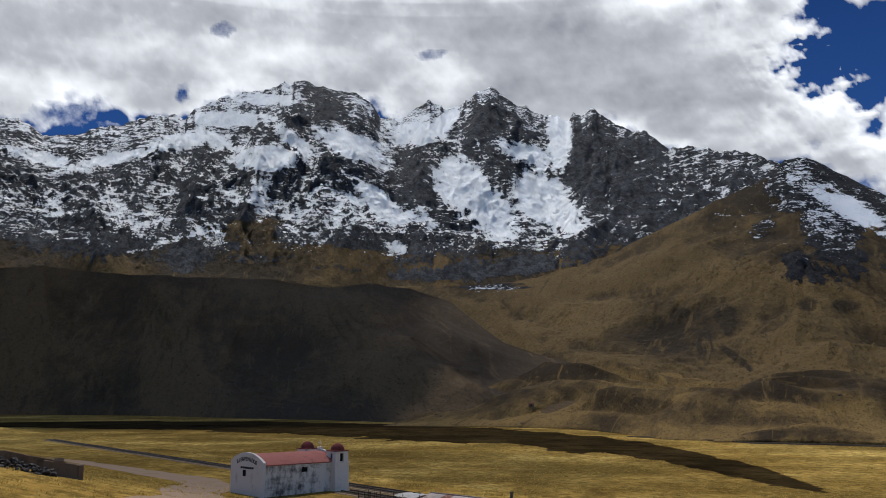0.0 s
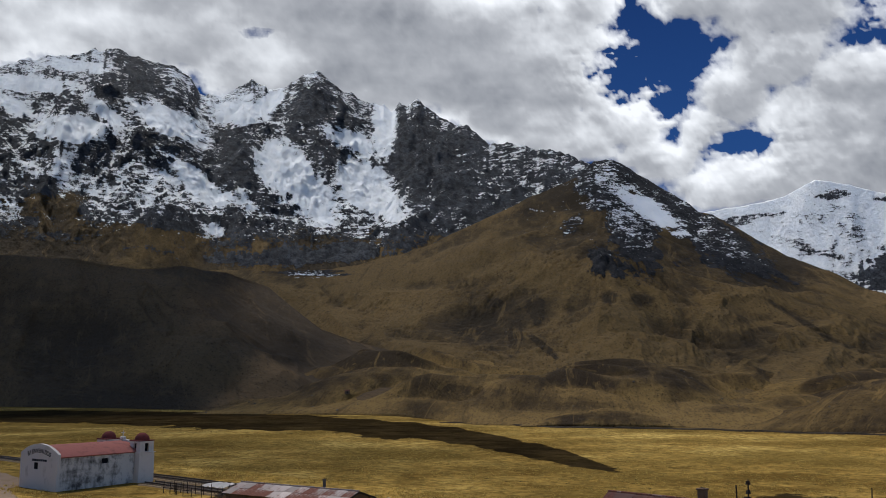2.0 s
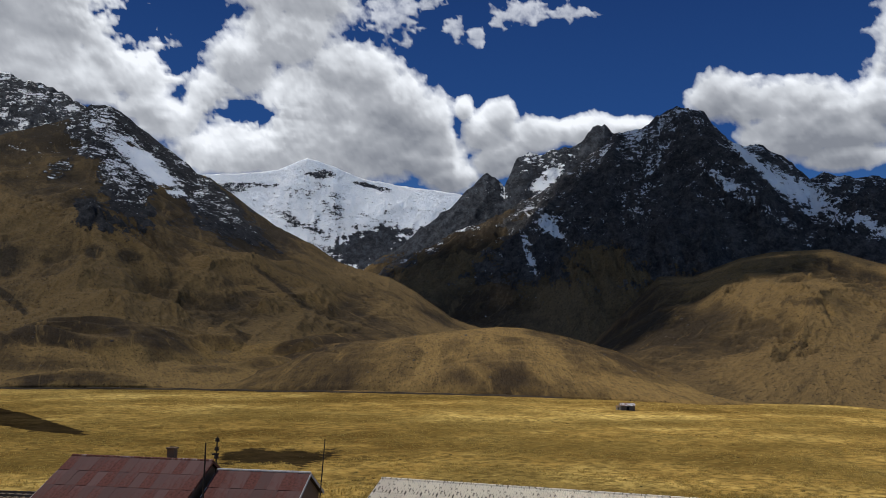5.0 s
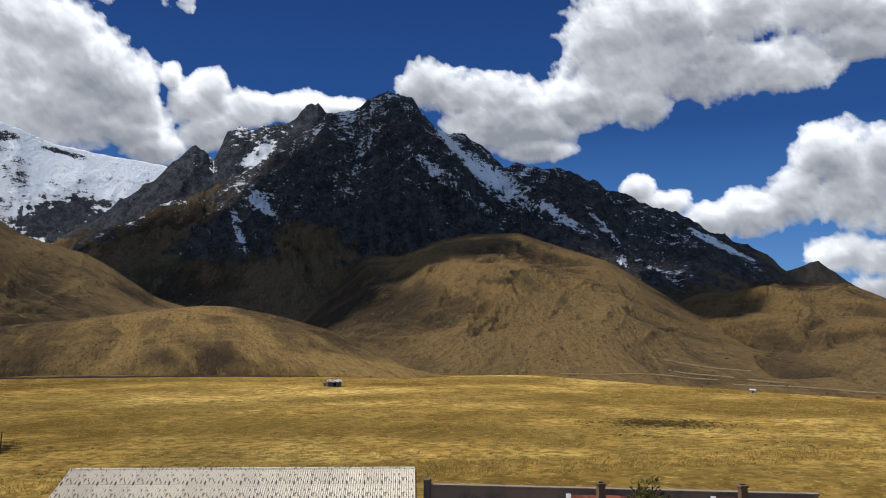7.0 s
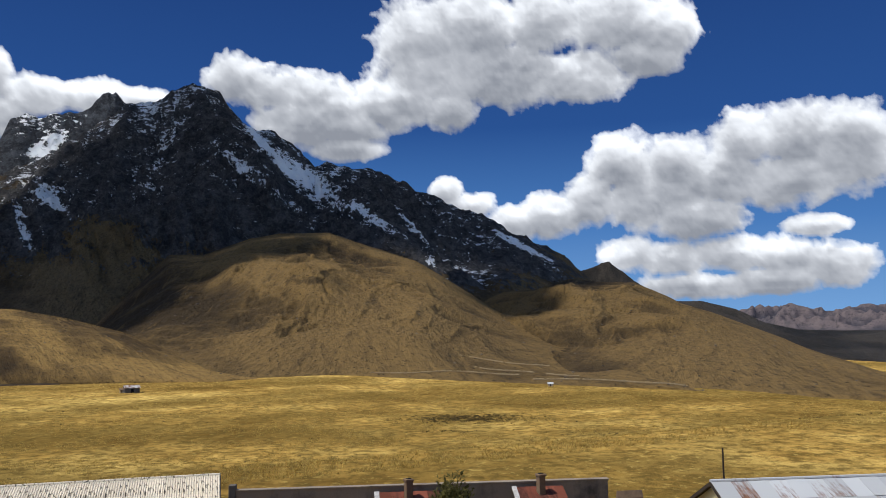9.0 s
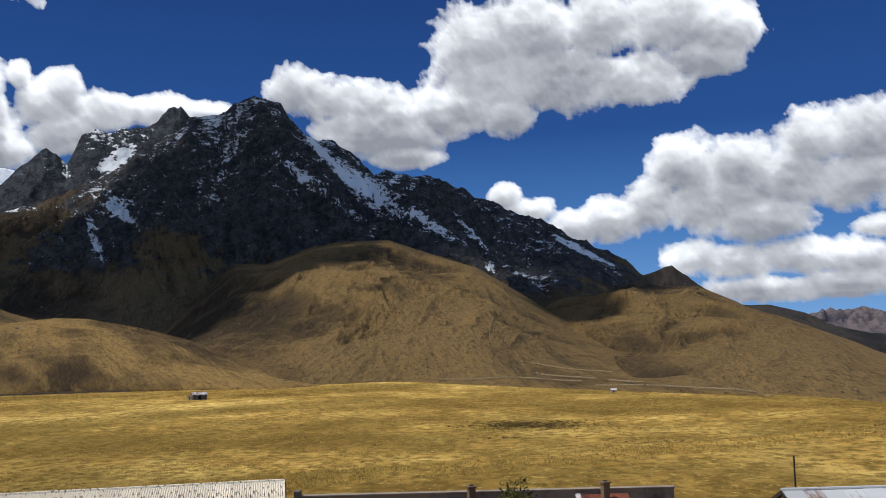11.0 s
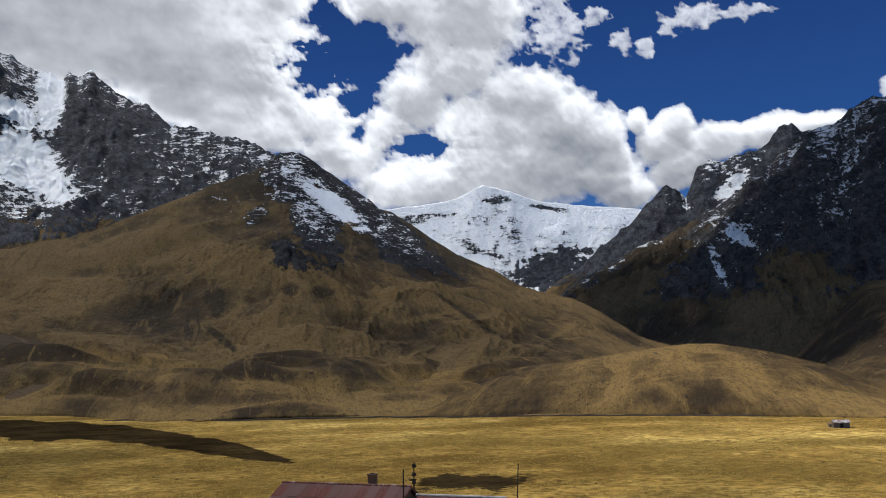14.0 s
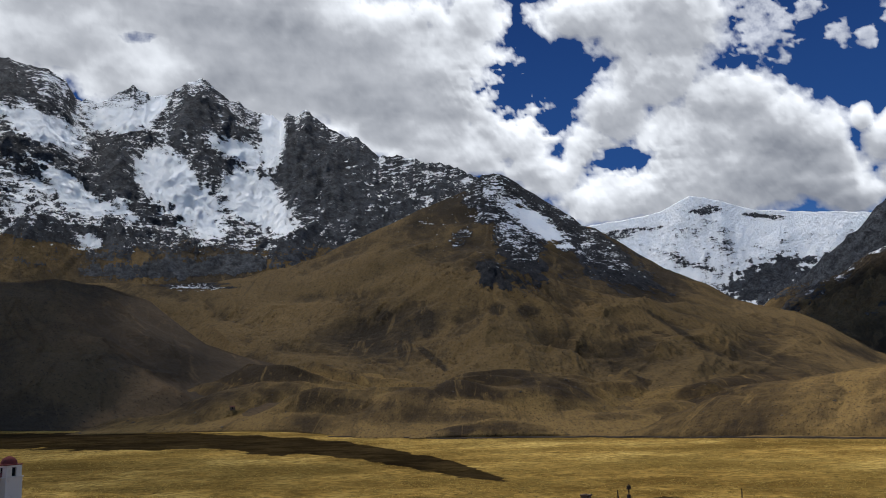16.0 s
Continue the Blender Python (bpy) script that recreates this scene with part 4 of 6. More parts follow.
# unseen thin veil of cloud, added to dim the sun over the nearer hills
VA, VR = np.meshgrid(np.arange(-75, 75, 1.5), np.linspace(0, 1750, 90), indexing="ij")
vx, vy = -VR * np.sin(np.radians(VA)), VR * np.cos(np.radians(VA))
veil = smooth(150, -260, vx - 1.05 * vy + 90 * fbm(vx / 300, vy / 300, 4, 501)) * smooth(1750, 1350, VR + 250 * fbm(vx / 400, vy / 400, 3, 505)) * (0.75 + 0.5 * fbm(vx / 200, vy / 200, 4, 509))
lift = SUN_DIR * (1450.0 / SUN_DIR.z)
veil_ob = new("cloud", grid_mesh("cloud", vx + lift.x, vy + lift.y, lift.z + 30 * fbm(vx / 150, vy / 150, 4, 511), {"veil": 0.62 * np.clip(veil, 0, 1)}))
veil_ob.data.materials.append(m_cloud)
tagged(veil_ob, "unseen thin veil of cloud added to dim the nearer hills", "cloud", kind="structure")

cloud("broad grey cloud drifting high over the valley", [(-420, 1010, 60, 430, 360), (-190, 820, 40, 190, 240), (-700, 1150, 60, 380, 380), (-300, 640, -7, 300, 130)], 1300, 703)
# Unseen layer, added only to dim the sun on the near plain.
cloud("unseen haze layer added to dim the near plain", [(-75, 250, -7, 120, 110), (-170, 360, -7, 170, 130), (-60, 130, -7, 60, 50)], 1350, 712, 0.38)
cloud("heavy grey cloud drifting high over the peak", [(820, 530, 40, 170, 105), (745, 470, 25, 130, 75), (980, 480, 80, 160, 85), (1130, 455, 115, 150, 70), (1200, 122, 50, 220, 70), (960, 72, 25, 110, 42), (1420, 150, 100, 240, 150), (1060, 1000, 60, 135, 146), (1240, 1100, 150, 225, 203), (1550, 800, 300, 474, 372), (1180, 780, 180, 305, 282), (1900, 560, 350, 429, 372), (1050, 520, 60, 124, 158), (1850, 180, 200, 338, 214), (1950, 1000, 500, 293, 225)], 1700, 708)

# ---- building materials ----
def random_of(n):
    return n.tree.nodes.new("ShaderNodeObjectInfo").outputs["Random"]


def tin(name, base, rust, amount, metal=0.35, vary=0.38):
    """Roofing sheet: paint or zinc, rusting sheet by sheet."""
    n = Nodes(name)
    rnd = random_of(n)
    streak = n.noise(1.0, 6, 0.65, n.scaled((5.0, 0.6, 1.0)))
    blot = n.noise(0.9, 5, 0.6)
    k = n.math("ADD", n.math("MULTIPLY", streak, 0.5), n.math("ADD", n.math("MULTIPLY", blot, 0.5), n.math("MULTIPLY_ADD", rnd, 0.22, amount - 0.61)))
    paint = n.mix(n.math("FRACT", n.math("MULTIPLY", rnd, 7.3)), shade(base, 1 - vary), shade(base, 1 + vary))
    rusty = n.ramp(n.noise(6.0, 5, 0.7), (0.3, shade(rust, 0.5)), (0.7, shade(rust, 1.3)))
    n.bump(streak, 0.25, 0.02)
    n.bsdf.inputs["Specular IOR Level"].default_value = 0.06
    return n.done(n.mix(n.ramp(k, (0.44, 0.0), (0.56, 1.0)), paint, rusty), n.ramp(k, (0.4, 0.8), (0.6, 0.95)), metal)


def masonry(name, base, stain, amount=0.5, scale=0.8):
    """Plaster, adobe or concrete with blotches and runs of dirt."""
    n = Nodes(name)
    blot, runs, grain = n.noise(scale, 7, 0.7), n.noise(scale * 1.3, 6, 0.65, n.scaled((1.0, 1.0, 0.22))), n.noise(14.0, 4, 0.6)
    k = n.math("ADD", n.math("MULTIPLY", blot, 0.6), n.math("MULTIPLY", runs, 0.4))
    c = n.mix(n.ramp(k, (0.62 - amount * 0.22, 0.0), (0.74 - amount * 0.22, 0.9)), n.ramp(grain, (0.3, shade(base, 0.86)), (0.7, base)), stain)
    n.bump(n.math("ADD", n.math("MULTIPLY", grain, 0.3), blot), 0.5, 0.03)
    return n.done(c, 0.92)


def plain_material(name, base, rough=0.8, metal=0.0, scale=6.0):
    n = Nodes(name)
    k = n.noise(scale, 5, 0.65)
    n.bump(k, 0.3, 0.01)
    return n.done(n.ramp(k, (0.3, shade(base, 0.65)), (0.7, shade(base, 1.2))), rough, metal)


m_white = masonry("stained_whitewash", (0.66, 0.61, 0.53), (0.055, 0.05, 0.046), 0.72, 0.6)
m_clean = masonry("whitewash", (0.68, 0.62, 0.54), (0.38, 0.33, 0.27), 0.35, 0.6)
m_redroof = masonry("faded_red_roof_paint", (0.34, 0.125, 0.10), (0.21, 0.085, 0.07), 0.5, 0.9)
m_dome = masonry("dark_red_dome_paint", (0.17, 0.045, 0.04), (0.07, 0.03, 0.03), 0.5, 1.4)
m_concrete = masonry("dark_weathered_concrete", (0.25, 0.205, 0.16), (0.06, 0.055, 0.05), 0.5, 0.35)
m_adobe = masonry("adobe", (0.17, 0.115, 0.075), (0.07, 0.05, 0.035), 0.5, 0.6)
m_yellow = masonry("pale_yellow_plaster", (0.62, 0.55, 0.33), (0.45, 0.38, 0.24), 0.2, 0.7)
m_stone = masonry("dark_field_stone", (0.125, 0.11, 0.095), (0.045, 0.042, 0.04), 0.5, 1.5)
m_rust = tin("rusted_red_roof_tin", (0.088, 0.050, 0.045), (0.100, 0.040, 0.032), 0.50, 0.0, 0.16)
m_hutroof = tin("red_rust_tin", (0.17, 0.055, 0.035), (0.085, 0.032, 0.024), 0.5, 0.0)
m_mixed = tin("half_rusted_zinc", (0.36, 0.31, 0.29), (0.17, 0.075, 0.055), 0.53)
m_zinc = tin("grey_zinc", (0.41, 0.42, 0.43), (0.20, 0.10, 0.065), 0.42, 0.2, 0.14)
m_wood = plain_material("weathered_timber", (0.045, 0.035, 0.028), 0.9)
m_sleeper = plain_material("grey_sleeper_wood", (0.15, 0.11, 0.075), 0.9)
m_steel = plain_material("rail_steel", (0.12, 0.10, 0.09), 0.5, 0.7)
m_dark = plain_material("dark_opening", (0.012, 0.012, 0.013), 0.9)
m_letter = plain_material("black_lettering", (0.02, 0.02, 0.022), 0.8)
m_trim = plain_material("pale_trim_board", (0.42, 0.40, 0.38), 0.8)
m_canvas = masonry("white_plastic_sheet", (0.66, 0.64, 0.62), (0.40, 0.37, 0.34), 0.3, 1.5)
m_ballast = masonry("ballast_and_dirt", (0.29, 0.21, 0.125), (0.17, 0.12, 0.065), 0.5, 0.7)
m_dirt = masonry("pale_dirt_road", (0.27, 0.185, 0.12), (0.20, 0.135, 0.07), 0.5, 0.3)
n = Nodes("fibre_cement_sheet")
lichen = n.math("ADD", n.math("MULTIPLY", n.noise(5.0, 3, 0.6, n.scaled((2.0, 0.45, 1.0))), 0.8), n.math("MULTIPLY", n.noise(0.5, 3), 0.2))
n.bump(n.noise(12.0, 4), 0.3, 0.01)
m_eternit = n.done(n.mix(n.ramp(lichen, (0.54, 0.0), (0.585, 0.9)), n.mix(random_of(n), (0.62, 0.545, 0.43), (0.72, 0.64, 0.51)), (0.06, 0.05, 0.036)), 0.9)


# ---- parts ----
def thing(name, label, category, m, group=""):
    ob = new(name)
    ob.empty_display_size = 0.3
    ob.matrix_world = m
    return tagged(ob, label, category, group)


def part(name, bm, material, parent, label=""):
    me = bpy.data.meshes.new(name)
    bm.normal_update()
    bm.to_mesh(me)
    bm.free()
    me.materials.append(material)
    ob = new(name, me)
    ob.parent = parent
    return tagged(ob, label)


def add_box(bm, x0, x1, y0, y1, z0, z1, bevel=0.0):
    vs = [bm.verts.new(p) for p in ((x0, y0, z0), (x1, y0, z0), (x1, y1, z0), (x0, y1, z0), (x0, y0, z1), (x1, y0, z1), (x1, y1, z1), (x0, y1, z1))]
    fs = [bm.faces.new([vs[i] for i in f]) for f in ((3, 2, 1, 0), (4, 5, 6, 7), (0, 1, 5, 4), (1, 2, 6, 5), (2, 3, 7, 6), (3, 0, 4, 7))]
    if bevel:
        bmesh.ops.bevel(bm, geom=list({e for f in fs for e in f.edges}), offset=bevel, segments=1, affect="EDGES")
    return vs


def box(*args, bevel=0.0):
    bm = bmesh.new()
    add_box(bm, *args, bevel=bevel)
    return bm


def prism(outline, x0, x1):
    """A solid whose outline (y, z) runs from x0 to x1."""
    bm = bmesh.new()
    a = [bm.verts.new((x0, y, z)) for y, z in outline]
    b = [bm.verts.new((x1, y, z)) for y, z in outline]
    bm.faces.new(a[::-1])
    bm.faces.new(b)
    for i in range(len(a)):
        j = (i + 1) % len(a)
        bm.faces.new((a[i], a[j], b[j], b[i]))
    return bm


def tube(bm, p, q, r0, r1=None, sides=8):
    p, q = Vector(p), Vector(q)
    r1 = r0 if r1 is None else r1
    turn = (q - p).to_track_quat("Z", "Y").to_matrix()
    rings = []
    for c, r in ((p, r0), (q, r1)):
        rings.append([bm.verts.new(c + turn @ Vector((r * math.cos(2 * math.pi * k / sides), r * math.sin(2 * math.pi * k / sides), 0))) for k in range(sides)])
    for k in range(sides):
        bm.faces.new((rings[0][k], rings[0][(k + 1) % sides], rings[1][(k + 1) % sides], rings[1][k]))
    bm.faces.new(rings[0][::-1])
    bm.faces.new(rings[1])


def rod(p, q, r0, r1=None, sides=8):
    bm = bmesh.new()
    tube(bm, p, q, r0, r1, sides)
    return bm


def frame_at(a, b, z):
    """A pose at a, whose x axis runs towards b and whose y axis runs to the left of that."""
    d = math.degrees(math.atan2(b[1] - a[1], b[0] - a[0]))
    return pose(a[0], a[1], z, 0, 0, d)


def base_z(x, y):
    return float(ground_z(x, y))


def sheet_mesh(name, w, l, waves, amp, material, thick=0.012):
    """One roofing sheet, w along the ridge, l down the slope, corrugated."""
    bm = bmesh.new()
    nseg = max(1, waves * 4)
    rows = []
    for v in (0.0, l):
        rows.append([bm.verts.new((w * k / nseg, v, amp * math.sin(2 * math.pi * waves * k / nseg) if waves else 0.0)) for k in range(nseg + 1)])
    for k in range(nseg):
        bm.faces.new((rows[0][k], rows[0][k + 1], rows[1][k + 1], rows[1][k]))
    low = [bm.verts.new((v.co.x, v.co.y, v.co.z - thick)) for v in (rows[0][0], rows[0][-1], rows[1][-1], rows[1][0])]
    bm.faces.new((rows[0][0], rows[1][0], low[3], low[0]))
    bm.faces.new((rows[1][-1], rows[0][-1], low[1], low[2]))
    bm.faces.new([low[3], low[2]] + [rows[1][k] for k in range(nseg, -1, -1)])
    bm.faces.new(low[::-1])
    bm.normal_update()
    me = bpy.data.meshes.new(name)
    bm.to_mesh(me)
    bm.free()
    me.materials.append(material)
    return me


def slope(parent, x0, x1, y_ridge, z_ridge, y_eave, z_eave, material, across_n, down_n, waves=0, amp=0.0, seed=0, label=""):
    """One roof slope: a thin deck with its sheets on it."""
    rng = random.Random(seed)
    run, drop = y_eave - y_ridge, z_ridge - z_eave
    length = math.hypot(run, drop)
    tilt = math.atan2(drop, abs(run))
    side = 1 if run > 0 else -1
    deck = part("roof", box(x0 + 0.02, x1 - 0.02, -0.02, length - 0.06, -0.10, -0.035), m_wood, parent, label)
    if side > 0:
        deck.matrix_local = Matrix.Translation((0, y_ridge, z_ridge)) @ Matrix.Rotation(-tilt, 4, "X")
    else:
        deck.matrix_local = Matrix.Translation((x0 + x1, y_ridge, z_ridge)) @ Matrix.Rotation(math.pi, 4, "Z") @ Matrix.Rotation(-tilt, 4, "X")
    w, l = (x1 - x0) / across_n, length / down_n
    me = sheet_mesh("roof_sheet", w + 0.03, l + 0.09, waves, amp, material)
    for j in range(down_n):
        for i in range(across_n):
            ob = new("roof_sheet", me)
            ob.parent = deck
            lift = 0.012 * ((i + j) % 2) + 0.016 * (down_n - 1 - j) + rng.uniform(0, 0.008)
            if waves:
                lift = 0.016 * (down_n - 1 - j)
            ob.matrix_local = Matrix.Translation((x0 + i * w, j * l - 0.02, lift)) @ Matrix.Rotation(rng.uniform(-0.006, 0.006) if not waves else 0.0, 4, "Z")
    return deck


def gabled_house(name, label, a, b, z_ridge, front, z_front, back, z_back, wall_mat, roof_mat, sheets, waves=0, amp=0.0, floor_z=None, cap=None, group="", over=0.25, windows=(), category="house"):
    """A house along the ridge a to b; front is the side towards the road. sheets: (along, down)."""
    span = math.hypot(b[0] - a[0], b[1] - a[1])
    floor_z = base_z((a[0] + b[0]) / 2, (a[1] + b[1]) / 2) if floor_z is None else floor_z
    ob = thing(name, label, category, frame_at(a, b, floor_z), group)
    zr, zf, zb = z_ridge - floor_z, z_front - floor_z, z_back - floor_z
    k = 0.12
    fy, by = -(front - over), back - over
    fz, bz = zf + (zr - zf) * over / front, zb + (zr - zb) * over / back
    for x0, x1 in ((over, over + 0.3), (span - over - 0.3, span - over)):
        part("gable_wall", prism([(fy, -1.0), (by, -1.0), (by, bz - k), (0, zr - k), (fy, fz - k)], x0, x1), wall_mat, ob)
    part("front_wall", box(over + 0.3, span - over - 0.3, fy, fy + 0.3, -1.0, fz - k), wall_mat, ob)
    part("back_wall", box(over + 0.3, span - over - 0.3, by - 0.3, by, -1.0, bz - k), wall_mat, ob)
    slope(ob, 0, span, 0, zr, -front, zf, roof_mat, *sheets, waves, amp, 5)
    slope(ob, 0, span, 0, zr, back, zb, roof_mat, *sheets, waves, amp, 9)
    bm = bmesh.new()
    tube(bm, (-0.03, 0, zr + 0.03), (span + 0.03, 0, zr + 0.03), 0.09, sides=8)
    part("ridge_cap", bm, cap or roof_mat, ob)
    for x0, x1 in ((-0.05, -0.01), (span + 0.01, span + 0.05)):
        bm = bmesh.new()
        for y1, z1 in ((-front, zf), (back, zb)):
            vs = [bm.verts.new((x, y, z)) for x in (x0, x1) for y, z in ((0, zr + 0.02), (y1, z1 + 0.02), (y1, z1 - 0.16), (0, zr - 0.16))]
            for f in ((0, 1, 2, 3), (7, 6, 5, 4), (0, 4, 5, 1), (1, 5, 6, 2), (2, 6, 7, 3), (3, 7, 4, 0)):
                bm.faces.new([vs[i] for i in f])
        bmesh.ops.recalc_face_normals(bm, faces=bm.faces)
        part("bargeboard", bm, cap or m_wood, ob)
    return ob


def chimney(label, x, y, z0, z1, w, material, group="chimneys"):
    """A masonry stack with a projecting cap and a dark flue."""
    ob = thing("chimney", label, "chimney", pose(x, y, z0, 0, 0, -55), group)
    part("stack", box(-w / 2, w / 2, -w / 2, w / 2, 0, z1 - z0 - 0.12, bevel=0.02), material, ob)
    bm = box(-w * 0.62, w * 0.62, -w * 0.62, w * 0.62, z1 - z0 - 0.12, z1 - z0, bevel=0.02)
    part("cap", bm, material, ob)
    part("flue", box(-w * 0.3, w * 0.3, -w * 0.3, w * 0.3, z1 - z0 - 0.02, z1 - z0 + 0.03), m_dark, ob)
    return ob


def mast(label, x, y, z0, top, r=0.06, rings=(), arm=0.0):
    """A pole, its top leaning to top (x, y, z), with collars and an arm where it has them."""
    ob = thing("pole", label, "pole", pose(x, y, z0))
    tip = Vector(top) - Vector((x, y, z0))
    part("shaft", rod((0, 0, -0.5), tip, r, r * 0.6), m_wood, ob)
    for k in rings:
        c = tip * k
        part("insulator", rod(c - Vector((0, 0, 0.12)), c + Vector((0, 0, 0.12)), r * 2.4, r * 1.6), m_wood, ob)
    if arm:
        part("crossarm", box(-arm, arm, -0.05, 0.05, tip.z * 0.82, tip.z * 0.82 + 0.1), m_wood, ob)
    return ob


# ---- chapel ----
def chapel():
    ob = thing("chapel", "whitewashed adobe chapel with a red barrel roof and two bell towers", "chapel", frame_at((-22.6, 109.7), (-15.0, 117.0), 0.0))
    L, W, zE, zA = 11.0, 7.7, 3.95, 5.05
    R = ((W / 2) ** 2 + (zA - zE) ** 2) / (2 * (zA - zE))
    zc = zA - R
    half = math.asin(W / 2 / R)

    def arc(r, n=18, over=0.0):
        return [(W / 2 - r * math.sin(-half - over + (2 * half + 2 * over) * k / n), zc + r * math.cos(-half - over + (2 * half + 2 * over) * k / n)) for k in range(n + 1)]

    part("gable_wall", prism([(W, -1), (0, -1)] + sorted(arc(R + 0.32), key=lambda p: p[0]), -0.35, 0.0), m_clean, ob, "whitewashed gable with an arched top")
    bm = bmesh.new()
    for x0, x1, z0, z1 in ((0.0, 5.6, -1, zE), (6.6, L, -1, zE), (5.6, 6.6, -1, 2.75), (5.6, 6.6, 3.4, zE)):
        add_box(bm, x0, x1, 0.0, 0.45, z0, z1)
    part("side_wall", bm, m_white, ob, "whitewashed wall with black damp stains")
    part("side_wall", box(0.0, L, W - 0.45, W, -1, zE), m_white, ob)
    part("facade", prism([(W, -1), (0, -1)] + sorted(arc(R + 0.3), key=lambda p: p[0]), L, L + 0.4), m_clean, ob)
    inner, outer = arc(R - 0.05, 18, 0.03), arc(R + 0.10, 18, 0.03)
    part("roof", prism(inner + outer[::-1], 0.0, L), m_redroof, ob, "faded red painted barrel roof")
    part("window", box(5.6, 6.6, 0.22, 0.3, 2.75, 3.4), m_dark, ob, "dark square window")
    part("window", box(-0.37, -0.3, 4.0, 4.75, 2.35, 3.15), m_dark, ob, "dark square window")
    part("buttress", box(10.35, 10.75, -0.35, 0.0, -1, 3.6, bevel=0.03), m_clean, ob)
    part("door", box(10.4, 11.0, -0.42, -0.36, -0.1, 1.75), m_dark, ob, "dark low side door")
    for y0 in (-1.0, W - 1.6):
        t = 2.3
        x0 = L + 0.4 - t + 1.2
        bm = box(x0, x0 + t, y0, y0 + t, -1, 3.75, bevel=0.04)
        for v in bm.verts:
            k = 1 + 0.035 * (3.75 - v.co.z) / 4.75
            v.co.x = x0 + t / 2 + (v.co.x - x0 - t / 2) * k
            v.co.y = y0 + t / 2 + (v.co.y - y0 - t / 2) * k
        tower = part("tower", bm, m_clean, ob)
        part("cornice", box(x0 - 0.1, x0 + t + 0.1, y0 - 0.1, y0 + t + 0.1, 3.75, 3.88, bevel=0.02), m_clean, tower)
        bm = bmesh.new()
        for u0, u1, v0, v1 in ((0.1, 0.85, 0.1, 0.35), (1.45, 2.2, 0.1, 0.35), (0.1, 0.85, 1.95, 2.2), (1.45, 2.2, 1.95, 2.2), (0.1, 0.35, 0.35, 0.85), (0.1, 0.35, 1.45, 1.95), (1.95, 2.2, 0.35, 0.85), (1.95, 2.2, 1.45, 1.95)):
            add_box(bm, x0 + u0, x0 + u1, y0 + v0, y0 + v1, 3.88, 4.95)
        add_box(bm, x0 + 0.1, x0 + 2.2, y0 + 0.1, y0 + 2.2, 4.95, 5.2)
        part("belfry", bm, m_clean, tower)
        # Added dark box: the shade inside the belfry put in as a colour.
        part("bell_chamber", box(x0 + 0.4, x0 + t - 0.4, y0 + 0.4, y0 + t - 0.4, 3.9, 4.93), m_dark, tower, "dark box that stands for the shade behind the openings")
        part("cornice", box(x0 + 0.02, x0 + t - 0.02, y0 + 0.02, y0 + t - 0.02, 5.2, 5.33, bevel=0.02), m_dome, tower)
        bm = bmesh.new()
        bmesh.ops.create_uvsphere(bm, u_segments=20, v_segments=12, radius=0.95)
        bmesh.ops.delete(bm, geom=[v for v in bm.verts if v.co.z < -0.05], context="VERTS")
        for v in bm.verts:
            v.co = Vector((x0 + t / 2 + v.co.x, y0 + t / 2 + v.co.y, 5.33 + max(0, v.co.z) * 0.98))
        for f in bm.faces:
            f.smooth = True
        part("dome", bm, m_dome, tower, "dark red dome")
    cx = L + 0.2
    part("pedestal", box(cx - 0.3, cx + 0.3, W / 2 - 0.3, W / 2 + 0.3, 5.2, 5.65, bevel=0.08), m_clean, ob)
    bm = rod((cx, W / 2, 5.6), (cx, W / 2, 6.45), 0.045)
    tube(bm, (cx, W / 2 - 0.4, 6.15), (cx, W / 2 + 0.4, 6.15), 0.04)
    part("cross", bm, m_clean, ob, "white cross")
    # lettering along the gable's arch
    word = "BIENVENIDOS"
    for i, ch in enumerate(word):
        a = -half * 0.62 + 2 * half * 0.62 * i / (len(word) - 1)
        cu = bpy.data.curves.new("letter", "FONT")
        cu.body, cu.size, cu.align_x, cu.extrude, cu.offset = ch, 0.72, "CENTER", 0.012, 0.012
        cu.materials.append(m_letter)
        lt = new("letter", cu)
        lt.parent = ob
        r = R - 0.75
        lt.matrix_local = Matrix.Translation((-0.365, W / 2 - r * math.sin(a), zc + r * math.cos(a))) @ Matrix.Rotation(radians(-90), 4, "Z") @ Matrix.Rotation(radians(90), 4, "X") @ Matrix.Rotation(-a, 4, "Z")
    for k in range(7):
        y = W / 2 + 1.45 - k * 0.46
        part("painted_bar", box(-0.37, -0.352, y - 0.38, y, 3.30, 3.56), m_letter, ob)
    return ob


chapel()

# ---- station buildings ----
RED_A, RED_B = (24.4, 57.0), (30.0, 48.9)
gabled_house("house", "adobe station house with a rusted dark red tin roof", RED_A, RED_B, 5.0, 4.2, 2.95, 4.2, 2.95, m_adobe, m_rust, (14, 3), cap=m_mixed, floor_z=0.0)
gabled_house("house", "small annex with rusty red roof sheets and a pale verge", (30.3, 48.7), (33.9, 43.7), 4.45, 3.2, 2.8, 3.2, 2.8, m_adobe, m_rust, (8, 2), cap=m_trim, floor_z=0.0)
porch = thing("porch", "low lean-to porch under the eave with rusted sheets", "porch", frame_at((22.0, 53.2), (26.0, 47.4), 0.0))
slope(porch, 0, 4.6, 0, 2.75, -1.6, 2.35, m_rust, 6, 1)
for x in (0.2, 2.3, 4.4):
    part("post", box(x - 0.06, x + 0.06, -1.5, -1.38, -0.8, 2.38), m_wood, porch)
part("beam", box(0.0, 4.6, -0.02, 0.1, 2.5, 2.68), m_wood, porch)
